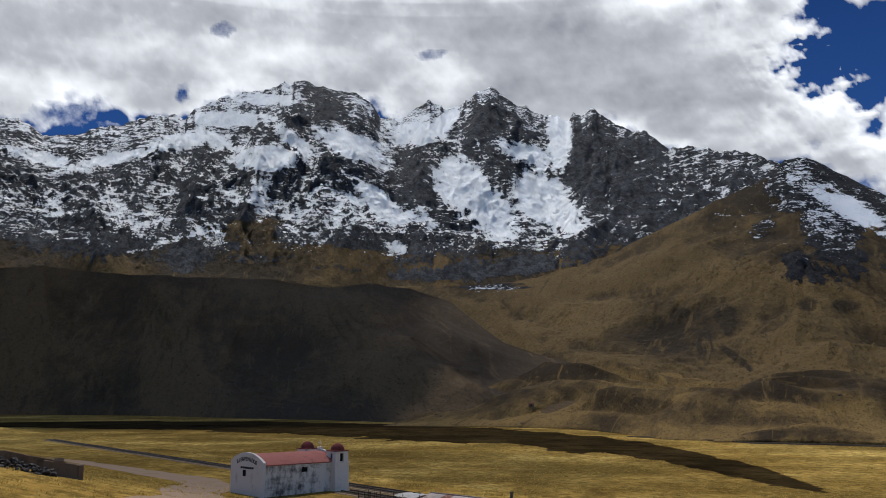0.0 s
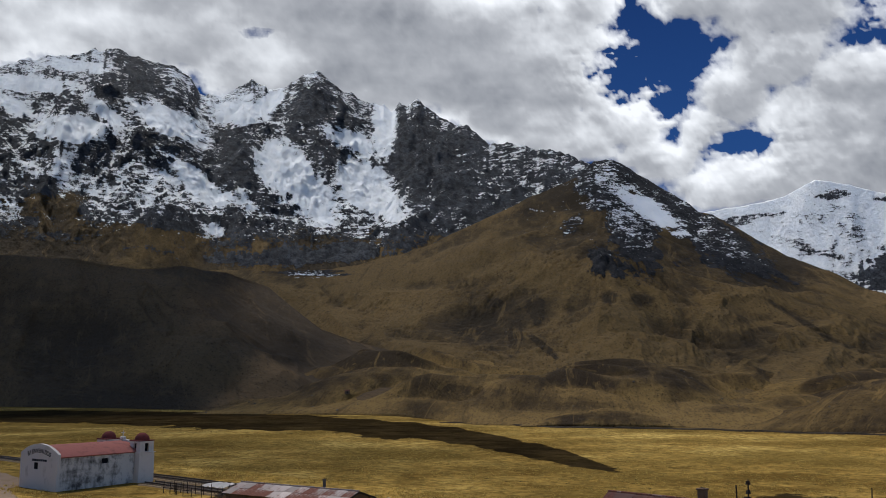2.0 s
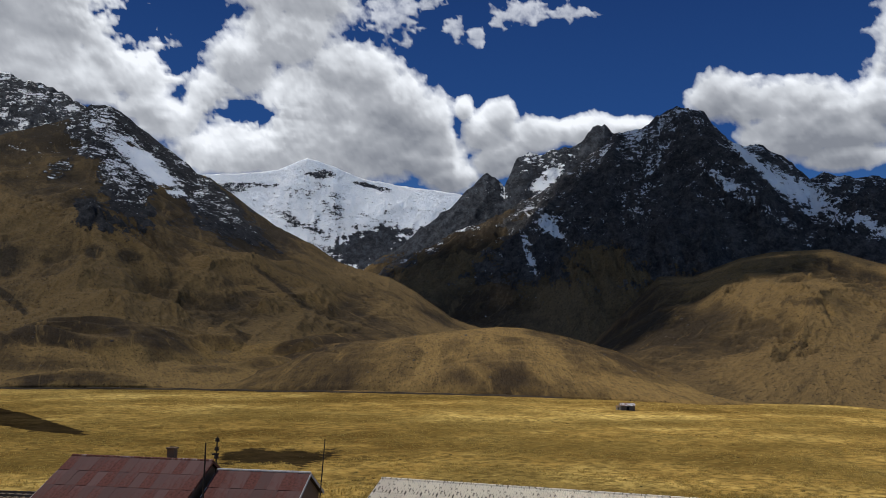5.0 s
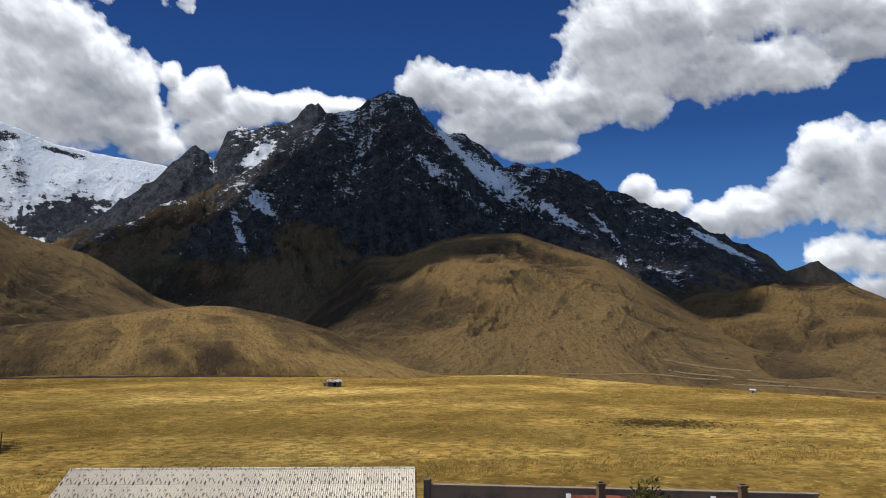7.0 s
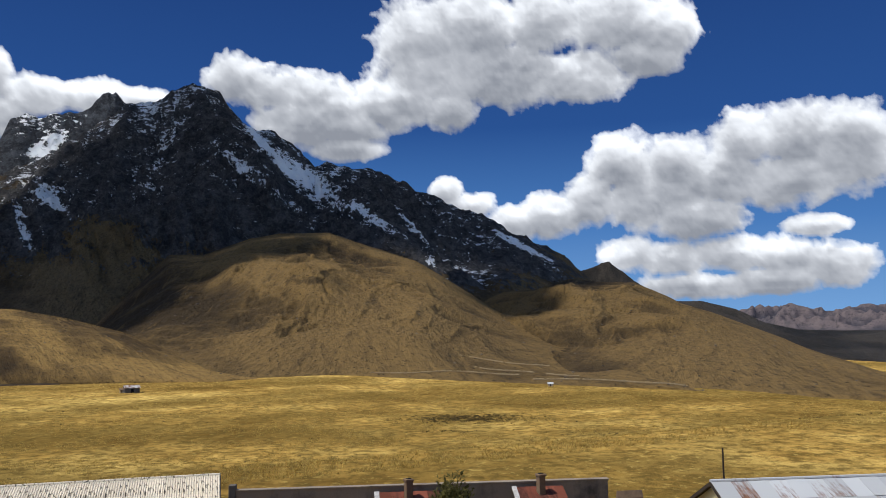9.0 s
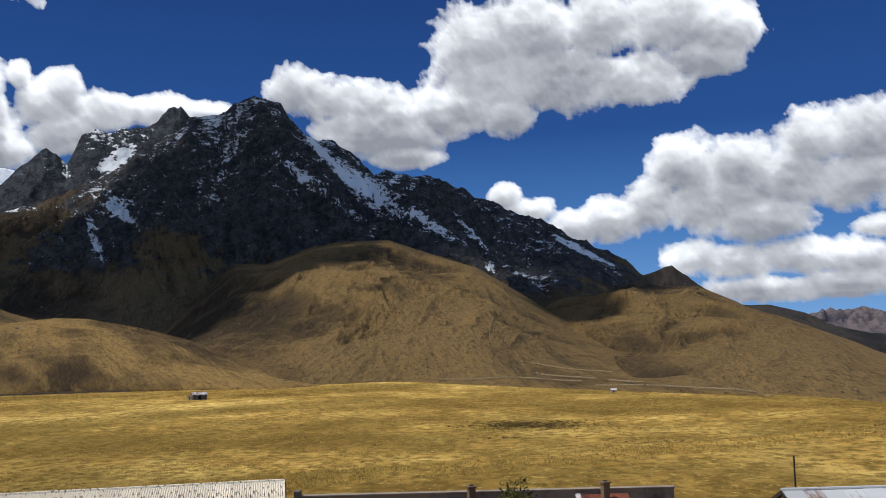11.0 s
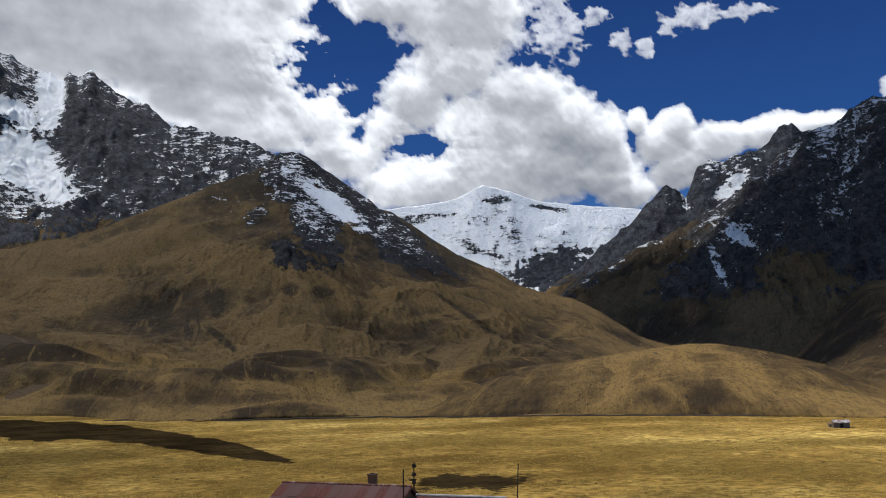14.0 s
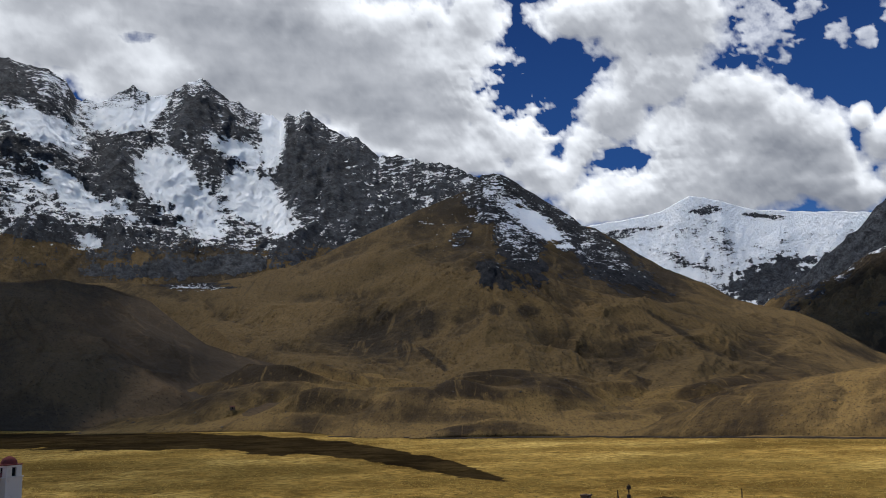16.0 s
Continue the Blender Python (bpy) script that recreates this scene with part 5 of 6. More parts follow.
gabled_house("house", "long station house under pale lichen-spotted corrugated sheets", (34.3, 37.4), (42.6, 20.6), 4.8, 5.6, 2.75, 5.6, 2.75, m_clean, m_eternit, (20, 4), 8, 0.04, floor_z=0.0)
gabled_house("shed", "low adobe shed with patchy rusted zinc roof beside the rails", (-1.2, 87.2), (9.2, 77.2), 3.0, 2.5, 2.25, 2.5, 2.25, m_adobe, m_mixed, (13, 2), floor_z=0.0, category="shed")
gabled_house("house", "pale yellow house with a worn grey zinc roof", (39.8, -4.3), (44.0, -17.6), 5.5, 3.6, 3.75, 3.6, 3.75, m_yellow, m_zinc, (16, 3), floor_z=0.0, over=0.2)
chimney("square brick chimney on the rusty roof", 28.6, 51.6, 4.4, 5.75, 0.5, m_adobe)
chimney("thin stub chimney behind the low shed", 6.4, 81.0, 2.2, 3.75, 0.22, m_stone)
mast("thin dark pole before the rusty house", 27.9, 46.4, 0.0, (28.1, 46.7, 6.5), 0.07)
mast("dark pole with insulators at the gable", 30.6, 49.6, 0.0, (30.75, 49.7, 6.45), 0.07, rings=(0.80, 0.88, 0.97), arm=0.25)
mast("slender leaning pole in the yard", 33.5, 42.5, 0.0, (34.1, 42.6, 6.65), 0.05)
mast("bare dark pole behind the zinc roof", 46.6, -5.7, 0.0, (46.3, -5.65, 6.1), 0.07)

wall = thing("concrete_wall", "long windowless concrete wall, dark with damp, in shade", "wall", frame_at((40.9, 18.9), (46.6, 0.25), 0.0))
part("wall_panel", box(0, 19.5, 0, 0.3, -1, 4.3, bevel=0.02), m_concrete, wall)
part("coping", box(-0.05, 19.55, -0.06, 0.36, 4.3, 4.38, bevel=0.01), m_concrete, wall)
part("end_post", box(-0.35, 0.0, -0.1, 0.4, -1, 4.62, bevel=0.02), m_stone, wall)
for label, a0, a1, h0 in (("small hut with rusted red roof before the wall", 7.3, 10.4, 4.05), ("small hut with streaked red roof before the wall", 14.5, 17.0, 4.1)):
    m = frame_at((40.9, 18.9), (46.6, 0.25), 0.0)
    hut = thing("hut", label, "hut", m @ pose(a0, -0.15, 0), "huts by the wall")
    w = a1 - a0
    slope(hut, 0, w, 0, h0, -3.4, 2.7, m_hutroof, 5, 1, seed=3)
    for x0, x1 in ((0.05, 0.3), (w - 0.3, w - 0.05)):
        part("side_wall", prism([(-3.2, -1), (0, -1), (0, h0 - 0.13), (-3.2, 2.78 - 0.13)], x0, x1), m_clean, hut)
    part("front_wall", box(0.3, w - 0.3, -3.2, -2.95, -1, 2.7), m_clean, hut)
    part("verge", prism([(-3.45, 2.66), (0.02, h0 - 0.02), (0.02, h0 + 0.06), (-3.45, 2.76)], -0.25, 0.0), m_trim, hut, "white verge board")
    p = m @ Vector((a0 + w * 0.48, -0.7, 0))
    chimney("square chimney with a flat cap above a hut", p.x, p.y, h0 - 0.7, h0 + 0.75, 0.36, m_adobe)
p = wall.matrix_world @ Vector((20.2, -0.2, 0))
ruin = thing("broken_wall", "broken stub of adobe wall at the wall's end", "wall", pose(p.x, p.y, 0, 0, 0, -70))
part("rubble", prism([(-0.2, -1), (0.25, -1), (0.22, 3.3), (0.0, 3.75), (-0.18, 3.4)], -0.3, 1.1), m_adobe, ruin)

# ---- things in the valley ----
def field_hut(label, az, r, w, d, h, wall_mat, roof_mat, z=None, turn=0.0):
    x, y = -r * math.sin(radians(az)), r * math.cos(radians(az))
    ob = thing("field_hut", label, "hut", pose(x, y, base_z(x, y) if z is None else z, 0, 0, az + turn))
    part("wall", prism([(-d / 2, -0.6), (d / 2, -0.6), (d / 2, h * 0.72), (0, h), (-d / 2, h * 0.72)], -w / 2, w / 2), wall_mat, ob)
    for sgn in (-1, 1):
        part("roof", prism([(sgn * (d / 2 + 0.3), h * 0.72 - 0.1), (0, h + 0.05), (0, h + 0.17), (sgn * (d / 2 + 0.3), h * 0.72 + 0.04)], -w / 2 - 0.2, w / 2 + 0.2), roof_mat, ob)
    part("door", box(-w * 0.1, w * 0.1, -d / 2 - 0.03, -d / 2, 0, h * 0.6), m_dark, ob)
    return ob


field_hut("lone dark stone hut with a grey zinc roof on the plain", -58.7, 298, 4.6, 3.6, 2.3, m_stone, m_zinc, turn=8)
lean = field_hut("low white lean-to beside the stone hut", -58.12, 299, 1.3, 1.6, 1.3, m_clean, m_adobe)
field_hut("tiny white hut at the foot of the hill", -86.1, 288, 1.6, 1.4, 1.1, m_clean, m_zinc)

A_, S_, r_, x_, y_, z_ = SURFACES["low rolling foothills of dry yellow grass"]
col = int(np.argmin(np.abs(A_[:, 0] + 5.9)))
row = int(np.argmin(np.abs(np.degrees(np.arctan2(z_[col] - EYE.z, r_[col])) + 0.6) + 9.0 * (S_[col] > 0.9)))
field_hut("small square adobe hut on the grassy foothill", -5.9, float(r_[col, row]), 3.6, 2.8, 2.4, m_adobe, m_mixed, float(z_[col, row]))

# adobe ruin and heap of stones by the dirt road
def adobe_wall(label, a, b, z0, z1, count, slump, seed):
    """A row of leaning adobe blocks between two places, their tops falling from z0 to z1."""
    rng = random.Random(seed)
    span = math.hypot(b[0] - a[0], b[1] - a[1])
    ob = thing("adobe_wall", label, "wall", frame_at(a, b, 0.0), "ruined walls by the dirt road")
    w = span / count
    for i in range(count):
        k = (i + 0.5) / count
        g = base_z(a[0] + (b[0] - a[0]) * k, a[1] + (b[1] - a[1]) * k) - 1.0
        tops = [z0 + (z1 - z0) * q / 4.0 / count + rng.uniform(-slump, slump) for q in range(4 * i, 4 * i + 5)]
        bm = bmesh.new()
        rows = [[bm.verts.new((i * w + w * q / 4, y, z)) for q, top in enumerate(tops) for z in (top,)] for y, kk in ((-0.22, 0), (0.22, 0))]
        low = [[bm.verts.new((i * w + w * q / 4, y, g)) for q in range(5)] for y in (-0.32, 0.32)]
        for q in range(4):
            bm.faces.new((low[0][q], low[0][q + 1], rows[0][q + 1], rows[0][q]))
            bm.faces.new((low[1][q + 1], low[1][q], rows[1][q], rows[1][q + 1]))
            bm.faces.new((rows[0][q], rows[0][q + 1], rows[1][q + 1], rows[1][q]))
        for q in (0, 4):
            bm.faces.new((low[0][q], rows[0][q], rows[1][q], low[1][q]))
        bmesh.ops.recalc_face_normals(bm, faces=bm.faces)
        part("wall_panel", bm, m_adobe, ob)
    return ob


adobe_wall("long ruined adobe wall with an even top", (-52.0, 86.0), (-38.1, 90.3), 8.7, 5.5, 6, 0.05, 4)
stub = adobe_wall("short broken adobe wall with a rounded stump", (-38.6, 83.4), (-35.4, 84.9), 6.4, 5.85, 2, 0.10, 6)
part("stump", prism([(-0.35, 2.0), (0.35, 2.0), (0.3, 6.3), (0.12, 6.6), (-0.12, 6.62), (-0.3, 6.35)], 0.9, 1.8), m_adobe, stub)
part("end_pillar", box(3.1, 3.6, -0.45, 0.4, 2.0, 5.95, bevel=0.06), m_adobe, stub)


m_heap = masonry("shaded_field_stone", (0.075, 0.066, 0.058), (0.03, 0.028, 0.026), 0.5, 1.5)


def boulder_mesh(seed, size):
    bm = bmesh.new()
    bmesh.ops.create_icosphere(bm, subdivisions=1, radius=size)
    for v in bm.verts:
        v.co *= 1 + 0.6 * noise.noise(v.co / size * 1.3 + Vector((seed, 0, 0)))
        v.co.z *= 0.65
    me = bpy.data.meshes.new("stone")
    bm.to_mesh(me)
    bm.free()
    me.materials.append(m_heap)
    return me


heap = thing("stone_heap", "heap of dark field stones beside the ruined wall", "stones", pose(-41.0, 79.0, 0.0))
rng = random.Random(4)
stones = [boulder_mesh(i * 7.1, 0.22) for i in range(6)]
for i in range(230):
    ob = new("stone", stones[i % 6])
    ob.parent = heap
    u, v = rng.uniform(-4.5, 4.6), rng.gauss(0, 0.7)
    crest = max(0.0, 0.95 - 0.6 * abs(v) - 0.016 * (u - 0.5) ** 2)
    ob.matrix_local = Matrix.Translation((u, v + 0.35 * u, base_z(-41.0 + u, 79.0 + v + 0.35 * u) + crest * rng.random() ** 0.5)) @ Matrix.Rotation(rng.uniform(0, 6), 4, "Z") @ Matrix.Rotation(rng.uniform(-0.5, 0.5), 4, "X") @ Matrix.Scale(rng.uniform(0.6, 1.5), 4)


def field_wall(label, az0, el0, az1, el1, seed):
    """A tumbled row of pale field stones along the foot of a hill."""
    rs = np.random.RandomState(seed)
    bm = bmesh.new()
    for k in np.arange(0, 1, 0.0035):
        if fbm(np.array([k * 7.0]), np.array([seed * 1.7]), 3, seed)[0] < -0.25:
            continue
        az = az0 + (az1 - az0) * k
        r = 20.0 / math.tan(radians(-(el0 + (el1 - el0) * k))) + 2.5 * math.sin(9 * k + seed)
        x, y = -r * math.sin(radians(az)) + rs.normal(0, 0.2), r * math.cos(radians(az)) + rs.normal(0, 0.2)
        top = WALL_FOOT(x, y)
        size = rs.uniform(0.22, 0.48)
        for v in bmesh.ops.create_icosphere(bm, subdivisions=1, radius=size)["verts"]:
            v.co = Vector((x + v.co.x * 1.4, y + v.co.y * 1.4, top + size * 0.3 + v.co.z * (0.7 + 0.4 * rs.uniform())))
    me = bpy.data.meshes.new("field_wall")
    bm.to_mesh(me)
    bm.free()
    me.materials.append(m_fieldstone)
    return tagged(new("field_wall", me), label, "wall", kind="stuff")


FOOT = [SURFACES[k] for k in ("tawny grass hill folded by shallow gullies", "bare brown hill sloping down to the valley")]


def WALL_FOOT(x, y):
    """The higher of the plain and the hills at a place."""
    az, r = math.degrees(math.atan2(-x, y)), math.hypot(x, y)
    z = base_z(x, y)
    for A, S, R, X, Y, Z in FOOT:
        i = int(np.argmin(np.abs(A[:, 0] - az)))
        if abs(A[i, 0] - az) < 0.2 and R[i, 0] < r < R[i, -1]:
            z = max(z, float(np.interp(r, R[i], Z[i])))
    return z


m_fieldstone = masonry("pale_field_stone", (0.22, 0.165, 0.095), (0.13, 0.10, 0.06), 0.4, 0.6)
for k, (az0, el0, az1, el1) in enumerate(((-74, -3.12, -84, -3.42), (-81, -3.1, -88, -3.55), (-85, -3.62, -95, -4.1), (-80, -2.7, -86, -3.0))):
    field_wall("tumbled low field wall of pale stones below the hill", az0, el0, az1, el1, 40 + k)

# ---- eroded stream bank along the foot of the hills ----
m_soil = masonry("dark_bank_soil", (0.055, 0.04, 0.026), (0.02, 0.016, 0.012), 0.5, 0.3)
ba = np.arange(-56.0, -12.0, 0.12)
br = 20.0 / np.tan(np.radians(np.interp(ba, [-56, -47, -35, -28, -20, -12], [3.16, 3.08, 3.02, 2.9, 2.86, 2.55]))) - 3 + 5 * fbm(ba / 1.7, ba * 0, 4, 601)
high = 0.55 + 0.55 * np.clip(fbm(ba / 2.6, ba * 0 + 9, 4, 607), -0.6, 1)
prof = ((-1.2, -0.5), (-0.25, 0.0), (0.0, 0.85), (0.15, 1.0), (3.5, 0.9), (7.0, -0.6))
BX = np.stack([-(br + d) * np.sin(np.radians(ba)) for d, h in prof], 1)
BY = np.stack([(br + d) * np.cos(np.radians(ba)) for d, h in prof], 1)
BZ = np.stack([PLAIN + h * high for d, h in prof], 1)
bank_ob = new("stream_bank", grid_mesh("stream_bank", BX, BY, BZ))
bank_ob.data.materials.append(m_soil)
tagged(bank_ob, "low eroded bank of dark soil", "bank", kind="structure")

# ---- railway, road and stalls ----
def ribbon(name, label, pts, width, material, lift, category, kind="structure"):
    """A strip that follows the ground along a line of places."""
    xs, ys = [], []
    for (x0, y0), (x1, y1) in zip(pts, pts[1:]):
        m = max(2, int(math.hypot(x1 - x0, y1 - y0) / 1.5))
        xs += list(np.linspace(x0, x1, m, endpoint=False))
        ys += list(np.linspace(y0, y1, m, endpoint=False))
    xs, ys = np.array(xs), np.array(ys)
    dx, dy = np.gradient(xs), np.gradient(ys)
    q = np.hypot(dx, dy)
    nx, ny = -dy / q, dx / q
    wob = 1 + 0.18 * fbm(np.arange(len(xs)) / 6.0, np.zeros(len(xs)), 3, 401)
    off = np.linspace(-0.5, 0.5, 7)[None, :] * width * wob[:, None]
    X, Y = xs[:, None] + nx[:, None] * off, ys[:, None] + ny[:, None] * off
    crown = lift * (1 - (2 * np.abs(off) / width / wob[:, None]) ** 2) + 0.02
    Z = ground_z(X, Y) + crown
    ob = new(name, grid_mesh(name, X, Y, Z))
    ob.data.materials.append(material)
    return tagged(ob, label, category, kind=kind)


ALONG = Vector((0.621, -0.784))
ORIGIN = Vector((28.0, 70.6))


def track(label, shift, s0, s1):
    """Two rails on sleepers in a bed of ballast."""
    nrm = Vector((0.784, 0.621))
    a, b = ORIGIN + ALONG * s0 + nrm * shift, ORIGIN + ALONG * s1 + nrm * shift
    z = 0.12
    ob = thing("railway_track", label, "railway", frame_at(a, b, z), "railway tracks")
    L = s1 - s0
    for y in (-0.72, 0.72):
        bm = box(0, L, y - 0.035, y + 0.035, 0.16, 0.30)
        add_box(bm, 0, L, y - 0.07, y + 0.07, 0.13, 0.16)
        part("rail", bm, m_steel, ob)
    bm = bmesh.new()
    k = 0.0
    while k < L:
        add_box(bm, k, k + 0.26, -1.3, 1.3, 0.0, 0.13)
        k += 0.66
    tagged(part("sleepers", bm, m_sleeper, ob), kind="stuff")
    part("ballast", prism([(-2.0, -0.6), (2.0, -0.6), (1.6, 0.06), (-1.6, 0.06)], 0, L), m_ballast, ob)
    return ob


track("long railway track on weathered sleepers across the bench", 0.0, -230.0, 30.0)
track("siding of worn rails beside the main line", -4.6, -60.0, 26.0)
road = ribbon("road", "pale dirt track from the ruin towards the chapel", [(-75, 170), (-63.6, 158), (-45.8, 139.7), (-37.3, 131), (-33, 122), (-31, 108), (-28, 96), (-24, 86), (-24, 70)], 7.0, m_dirt, 0.05, "road")


def stall(label, az, r, turn, w, d, h, bare=False):
    """A market table of poles under a plastic sheet."""
    x, y = -r * math.sin(radians(az)), r * math.cos(radians(az))
    ob = thing("market_stall", label, "stall", pose(x, y, base_z(x, y), 0, 0, turn), "market stalls by the rails")
    for px in (0.05, w / 2, w - 0.05):
        for py in (0.05, d - 0.05):
            part("post", rod((px, py, -0.4), (px + rng.uniform(-0.06, 0.06), py, h * rng.uniform(0.9, 1.35)), 0.05, 0.04, 6), m_wood, ob)
    part("rail", box(0, w, 0.0, 0.08, h * 0.55, h * 0.62), m_wood, ob)
    if not bare:
        bm = bmesh.new()
        nx, ny = 12, 5
        g = [[bm.verts.new((w * i / nx, d * j / ny, h + 0.10 * j / ny * d + 0.05 * math.sin(i * 1.9 + j) + (0.0 if 0 < j < ny else -0.06))) for j in range(ny + 1)] for i in range(nx + 1)]
        for i in range(nx):
            for j in range(ny):
                bm.faces.new((g[i][j], g[i + 1][j], g[i + 1][j + 1], g[i][j + 1]))
        bmesh.ops.solidify(bm, geom=bm.faces[:], thickness=0.02)
        part("cover", bm, m_canvas, ob, "sagging white plastic cover")
    return ob


for az, r, w, d, h, bare in ((-7.7, 84.5, 2.6, 2.2, 1.2, False), (-8.9, 85.0, 2.2, 1.8, 1.05, False), (-10.1, 84.0, 1.4, 1.6, 1.1, True), (-10.9, 83.5, 2.6, 1.7, 1.0, False), (-12.0, 81.5, 2.7, 1.9, 1.0, False),
                           (3.3, 101, 3.6, 2.4, 1.3, False), (1.6, 98, 3.0, 2.2, 1.2, False), (0.2, 95, 2.6, 2.0, 1.2, False), (4.9, 104, 3.0, 1.8, 1.1, True), (5.6, 106, 2.5, 1.6, 1.1, True)):
    stall("bare pole frame of a market table" if bare else "makeshift market table under a white plastic sheet", az, r, -48, w, d, h, bare)

# ---- grass tufts and shrubs ----
def tufts(name, label, x, y, spread, tall, material, blades=7, seed=1, category="grass"):
    """Many bunches of thin upright blades in one mesh."""
    rs = np.random.RandomState(seed)
    m = len(x)
    z = ground_z(x, y)
    a = rs.uniform(0, 2 * np.pi, (m, blades))
    d = spread[:, None] * np.sqrt(rs.uniform(0, 1, (m, blades)))
    bx, by = x[:, None] + d * np.cos(a), y[:, None] + d * np.sin(a)
    h = tall[:, None] * rs.uniform(0.5, 1.15, (m, blades))
    w = tall[:, None] * rs.uniform(0.10, 0.22, (m, blades))
    f = rs.uniform(0, np.pi, (m, blades))
    zz = np.repeat(z[:, None], blades, 1)
    p = np.stack([bx - w * np.cos(f), by - w * np.sin(f), zz - 0.04], -1)
    q = np.stack([bx + w * np.cos(f), by + w * np.sin(f), zz - 0.04], -1)
    t = np.stack([bx + 0.9 * h * np.cos(a) * rs.uniform(0.1, 1, (m, blades)), by + 0.9 * h * np.sin(a) * rs.uniform(0.1, 1, (m, blades)), zz + 0.75 * h], -1)
    co = np.stack([p, q, t], 2).reshape(-1, 3)
    count = m * blades
    me = bpy.data.meshes.new(name)
    me.vertices.add(len(co))
    me.vertices.foreach_set("co", co.astype(np.float32).ravel())
    me.loops.add(count * 3)
    me.loops.foreach_set("vertex_index", np.arange(count * 3, dtype=np.int32))
    me.polygons.add(count)
    me.polygons.foreach_set("loop_start", np.arange(count, dtype=np.int32) * 3)
    me.update(calc_edges=True)
    me.materials.append(material)
    return tagged(new(name, me), label, category, kind="stuff")


def blade_material(name, *stops):
    """Thin dry leaves that let light through."""
    n = Nodes(name)
    isl = n.tree.nodes.new("ShaderNodeNewGeometry").outputs["Random Per Island"]
    c = n.ramp(isl, *stops)
    leaf = n.node("ShaderNodeBsdfTranslucent", Color=c)
    both = n.node("ShaderNodeMixShader", Fac=0.55)
    n.tree.links.new(n.bsdf.outputs[0], both.inputs[1])
    n.tree.links.new(leaf.outputs[0], both.inputs[2])
    n.tree.links.new(both.outputs[0], n.tree.nodes["Material Output"].inputs[0])
    return n.done(c, 0.95)


m_tuft = blade_material("dry_tuft", (0.0, (0.22, 0.14, 0.035)), (0.45, (0.45, 0.31, 0.08)), (1.0, (0.66, 0.49, 0.15)))
m_shrub = blade_material("dark_shrub", (0.0, (0.045, 0.037, 0.018)), (1.0, (0.17, 0.13, 0.06)))
m_leaf = blade_material("olive_leaf", (0.0, (0.045, 0.045, 0.015)), (1.0, (0.17, 0.15, 0.05)))

rs = np.random.RandomState(12)
m = 170000
taz = rs.uniform(-110, 32, m)
tr = np.exp(rs.uniform(np.log(62), np.log(420), m))
tx, ty = -tr * np.sin(np.radians(taz)), tr * np.cos(np.radians(taz))
keep = (across(tx, ty) > 4) & (fbm(tx / 14, ty / 14, 4, 77) + 0.25 * rs.normal(size=m) * 0.5 > -0.05) & (tr < 20 / np.tan(np.radians(np.interp(taz, [-103, -71, -50, -14, 6, 26], [4.8, 3.2, 3.15, 2.85, 1.7, 1.2]))))
keep &= bog(tx, ty) < 0.05
tx, ty, tr = tx[keep], ty[keep], tr[keep]
tufts("grass_tufts", "tussocks of dry yellow bunch grass on the plain", tx, ty, rs.uniform(0.15, 0.45, len(tx)), rs.uniform(0.12, 0.38, len(tx)), m_tuft, 6, 3)

# darker low shrubs in strips and patches (azimuth, distance, half width, half depth, count)
bx_, by_ = [], []
for az, r, w, d, count in ((-80.5, 188, 12, 8, 900), (-104.5, 165, 9, 9, 260), (-79, 165, 9, 2.5, 60), (-88, 160, 7, 5, 60), (-92, 150, 8, 4, 60), (-95.5, 172, 10, 2, 40), (-63, 215, 12, 3, 40), (-52, 240, 20, 4, 60), (-46, 130, 14, 5, 110),
                           (-40, 125, 10, 6, 90), (-5, 150, 24, 5, 90), (4, 160, 24, 6, 90), (-15, 135, 18, 4, 70), (-70, 130, 16, 5, 90), (-25, 180, 30, 6, 70), (-33, 120, 10, 4, 60), (10, 200, 30, 8, 80), (-98, 130, 14, 5, 90), (-84, 118, 14, 5, 110)):
    count = count if count > 200 else count // 2
    cx, cy = -r * math.sin(radians(az)), r * math.cos(radians(az))
    u, v = rs.normal(0, w / 1.8, count), rs.normal(0, d / 1.8, count)
    ca, sa = math.cos(radians(az)), math.sin(radians(az))
    bx_.append(cx + u * ca - v * sa)
    by_.append(cy + u * sa + v * ca)
bx_, by_ = np.concatenate(bx_), np.concatenate(by_)
tufts("shrubs", "low dark shrubs and sedge clumps in the damp grass", bx_, by_, rs.uniform(0.15, 0.42, len(bx_)), rs.uniform(0.15, 0.40, len(bx_)), m_shrub, 12, 5, "shrubs")
la = rs.uniform(-108, 28, 160)
lr = np.exp(rs.uniform(np.log(110), np.log(330), 160))
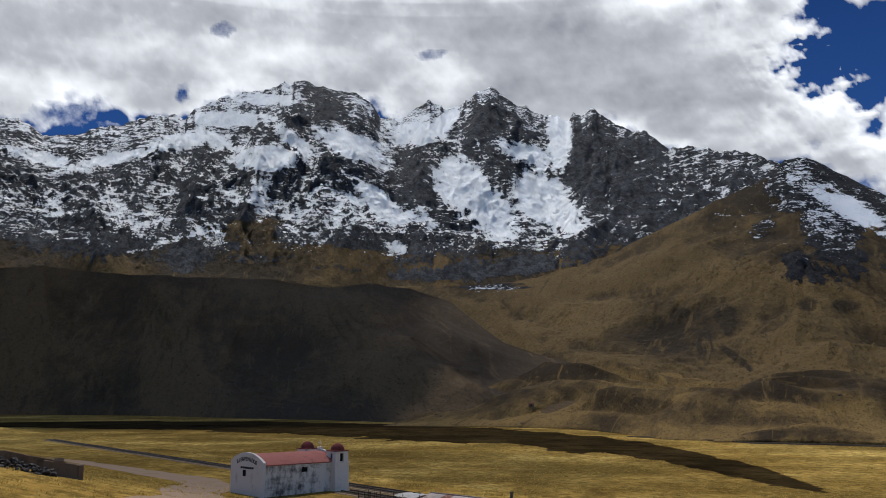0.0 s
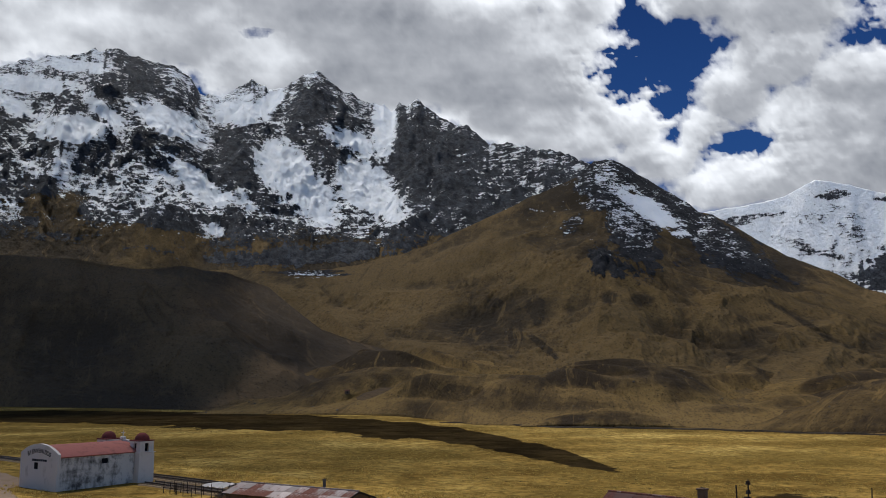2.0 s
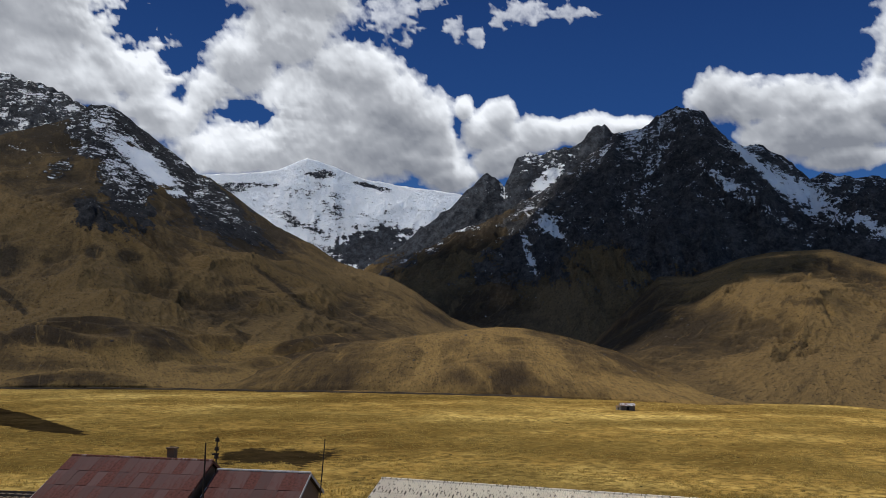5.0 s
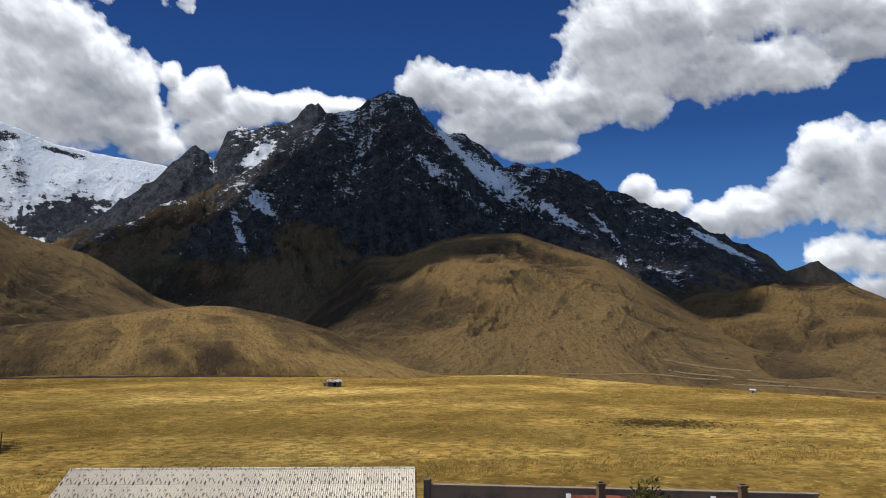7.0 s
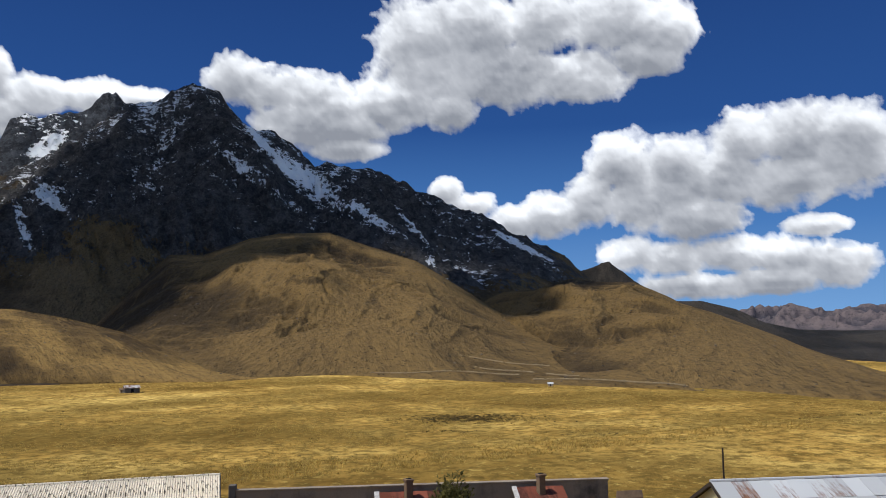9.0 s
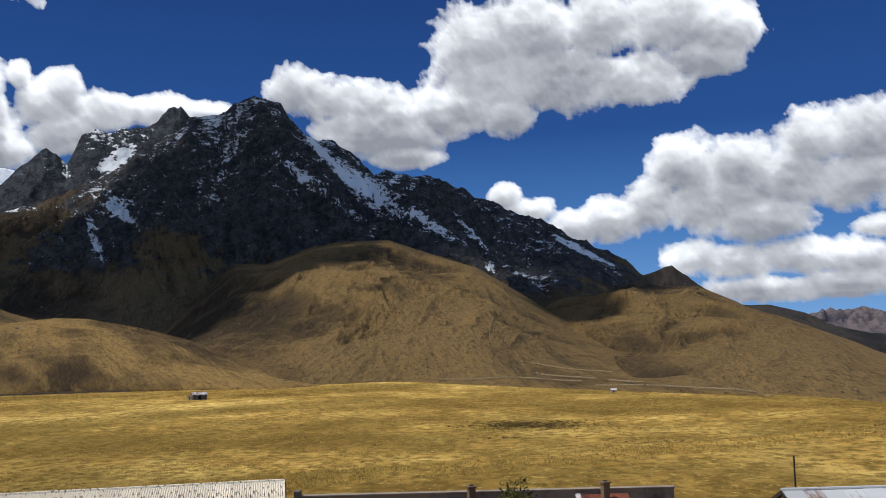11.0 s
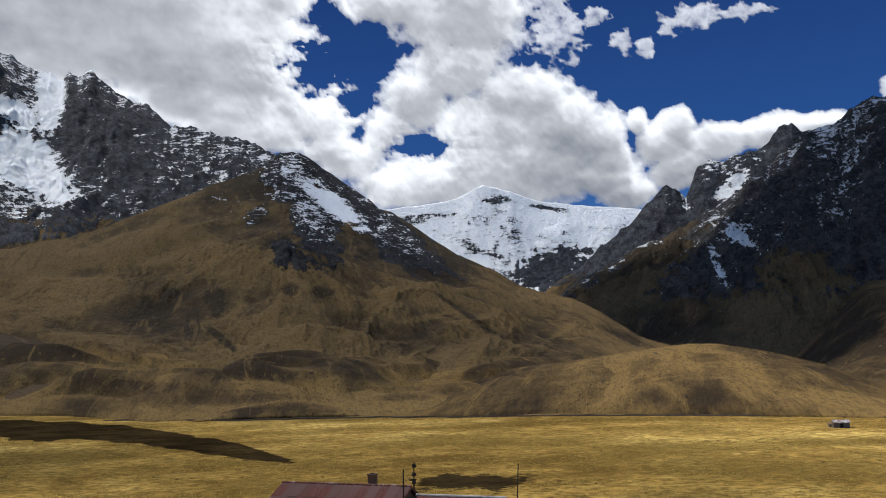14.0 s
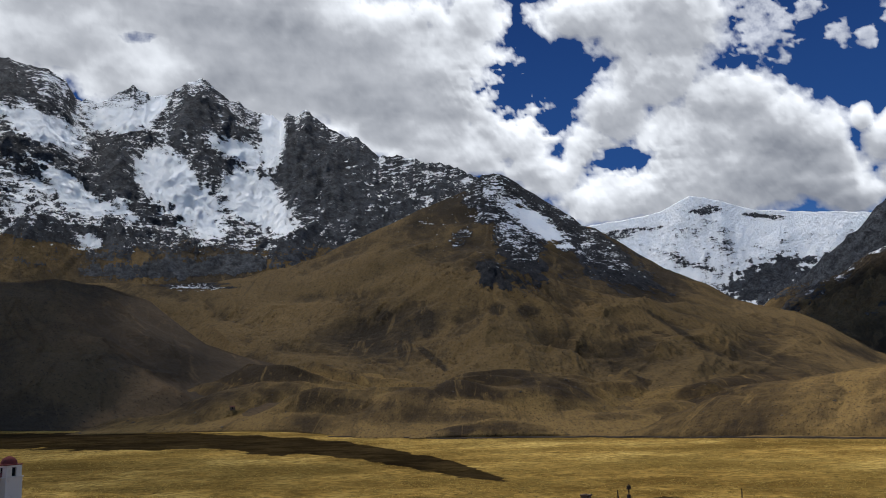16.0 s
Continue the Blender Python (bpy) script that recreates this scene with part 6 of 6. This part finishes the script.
lx, ly = -lr * np.sin(np.radians(la)), lr * np.cos(np.radians(la))
ok = (across(lx, ly) > 45) & (lr < 20 / np.tan(np.radians(np.interp(la, [-103, -71, -50, -14, 6, 26], [5.0, 3.4, 3.3, 3.0, 1.9, 1.4]))))
tufts("shrubs", "scattered single dark tussocks on the plain", lx[ok], ly[ok], rs.uniform(0.15, 0.45, int(ok.sum())), rs.uniform(0.15, 0.4, int(ok.sum())), m_shrub, 14, 6, "shrubs")
# brush on the slope before the houses
gx2 = rs.uniform(-60, 40, 5200)
gy2 = rs.uniform(20, 130, 5200)
near = (across(gx2, gy2) < -14) & (across(gx2, gy2) > -58)
tufts("grass_tufts", "ochre bunch grass on the slope below the road", gx2[near], gy2[near], rs.uniform(0.15, 0.40, int(near.sum())), rs.uniform(0.12, 0.38, int(near.sum())), m_tuft, 9, 8)


def bush(label, x, y, z0, height, width, seed):
    """A small bush: a few bent stems and a crown of many leaves with gaps."""
    rng = random.Random(seed)
    ob = thing("bush", label, "bush", pose(x, y, z0))
    for k in range(5):
        a = k * 1.26
        part("stem", rod((0.05 * math.cos(a), 0.05 * math.sin(a), -0.3), (width * 0.3 * math.cos(a), width * 0.3 * math.sin(a), height * 0.7), 0.04, 0.012, 6), m_wood, ob)
    bm = bmesh.new()
    for k in range(2600):
        d = Vector((rng.gauss(0, 1), rng.gauss(0, 1), rng.gauss(0, 1))).normalized()
        r = rng.random() ** 0.35 * (0.8 + 0.45 * noise.noise(d * 2.3 + Vector((seed, 0, 0))))
        c = Vector((d.x * r * width / 2, d.y * r * width / 2, height * 0.62 + d.z * r * height * 0.42))
        u = Vector((rng.uniform(-1, 1), rng.uniform(-1, 1), rng.uniform(-1, 1))).normalized() * rng.uniform(0.09, 0.17)
        w = u.cross(d).normalized() * rng.uniform(0.04, 0.07)
        bm.faces.new([bm.verts.new(p) for p in (c - u, c + w, c + u, c - w)])
    part("crown", bm, m_leaf, ob)
    return ob


bush("rounded olive-green bush between the huts", 42.0, 7.9, 0.0, 5.3, 2.9, 5)
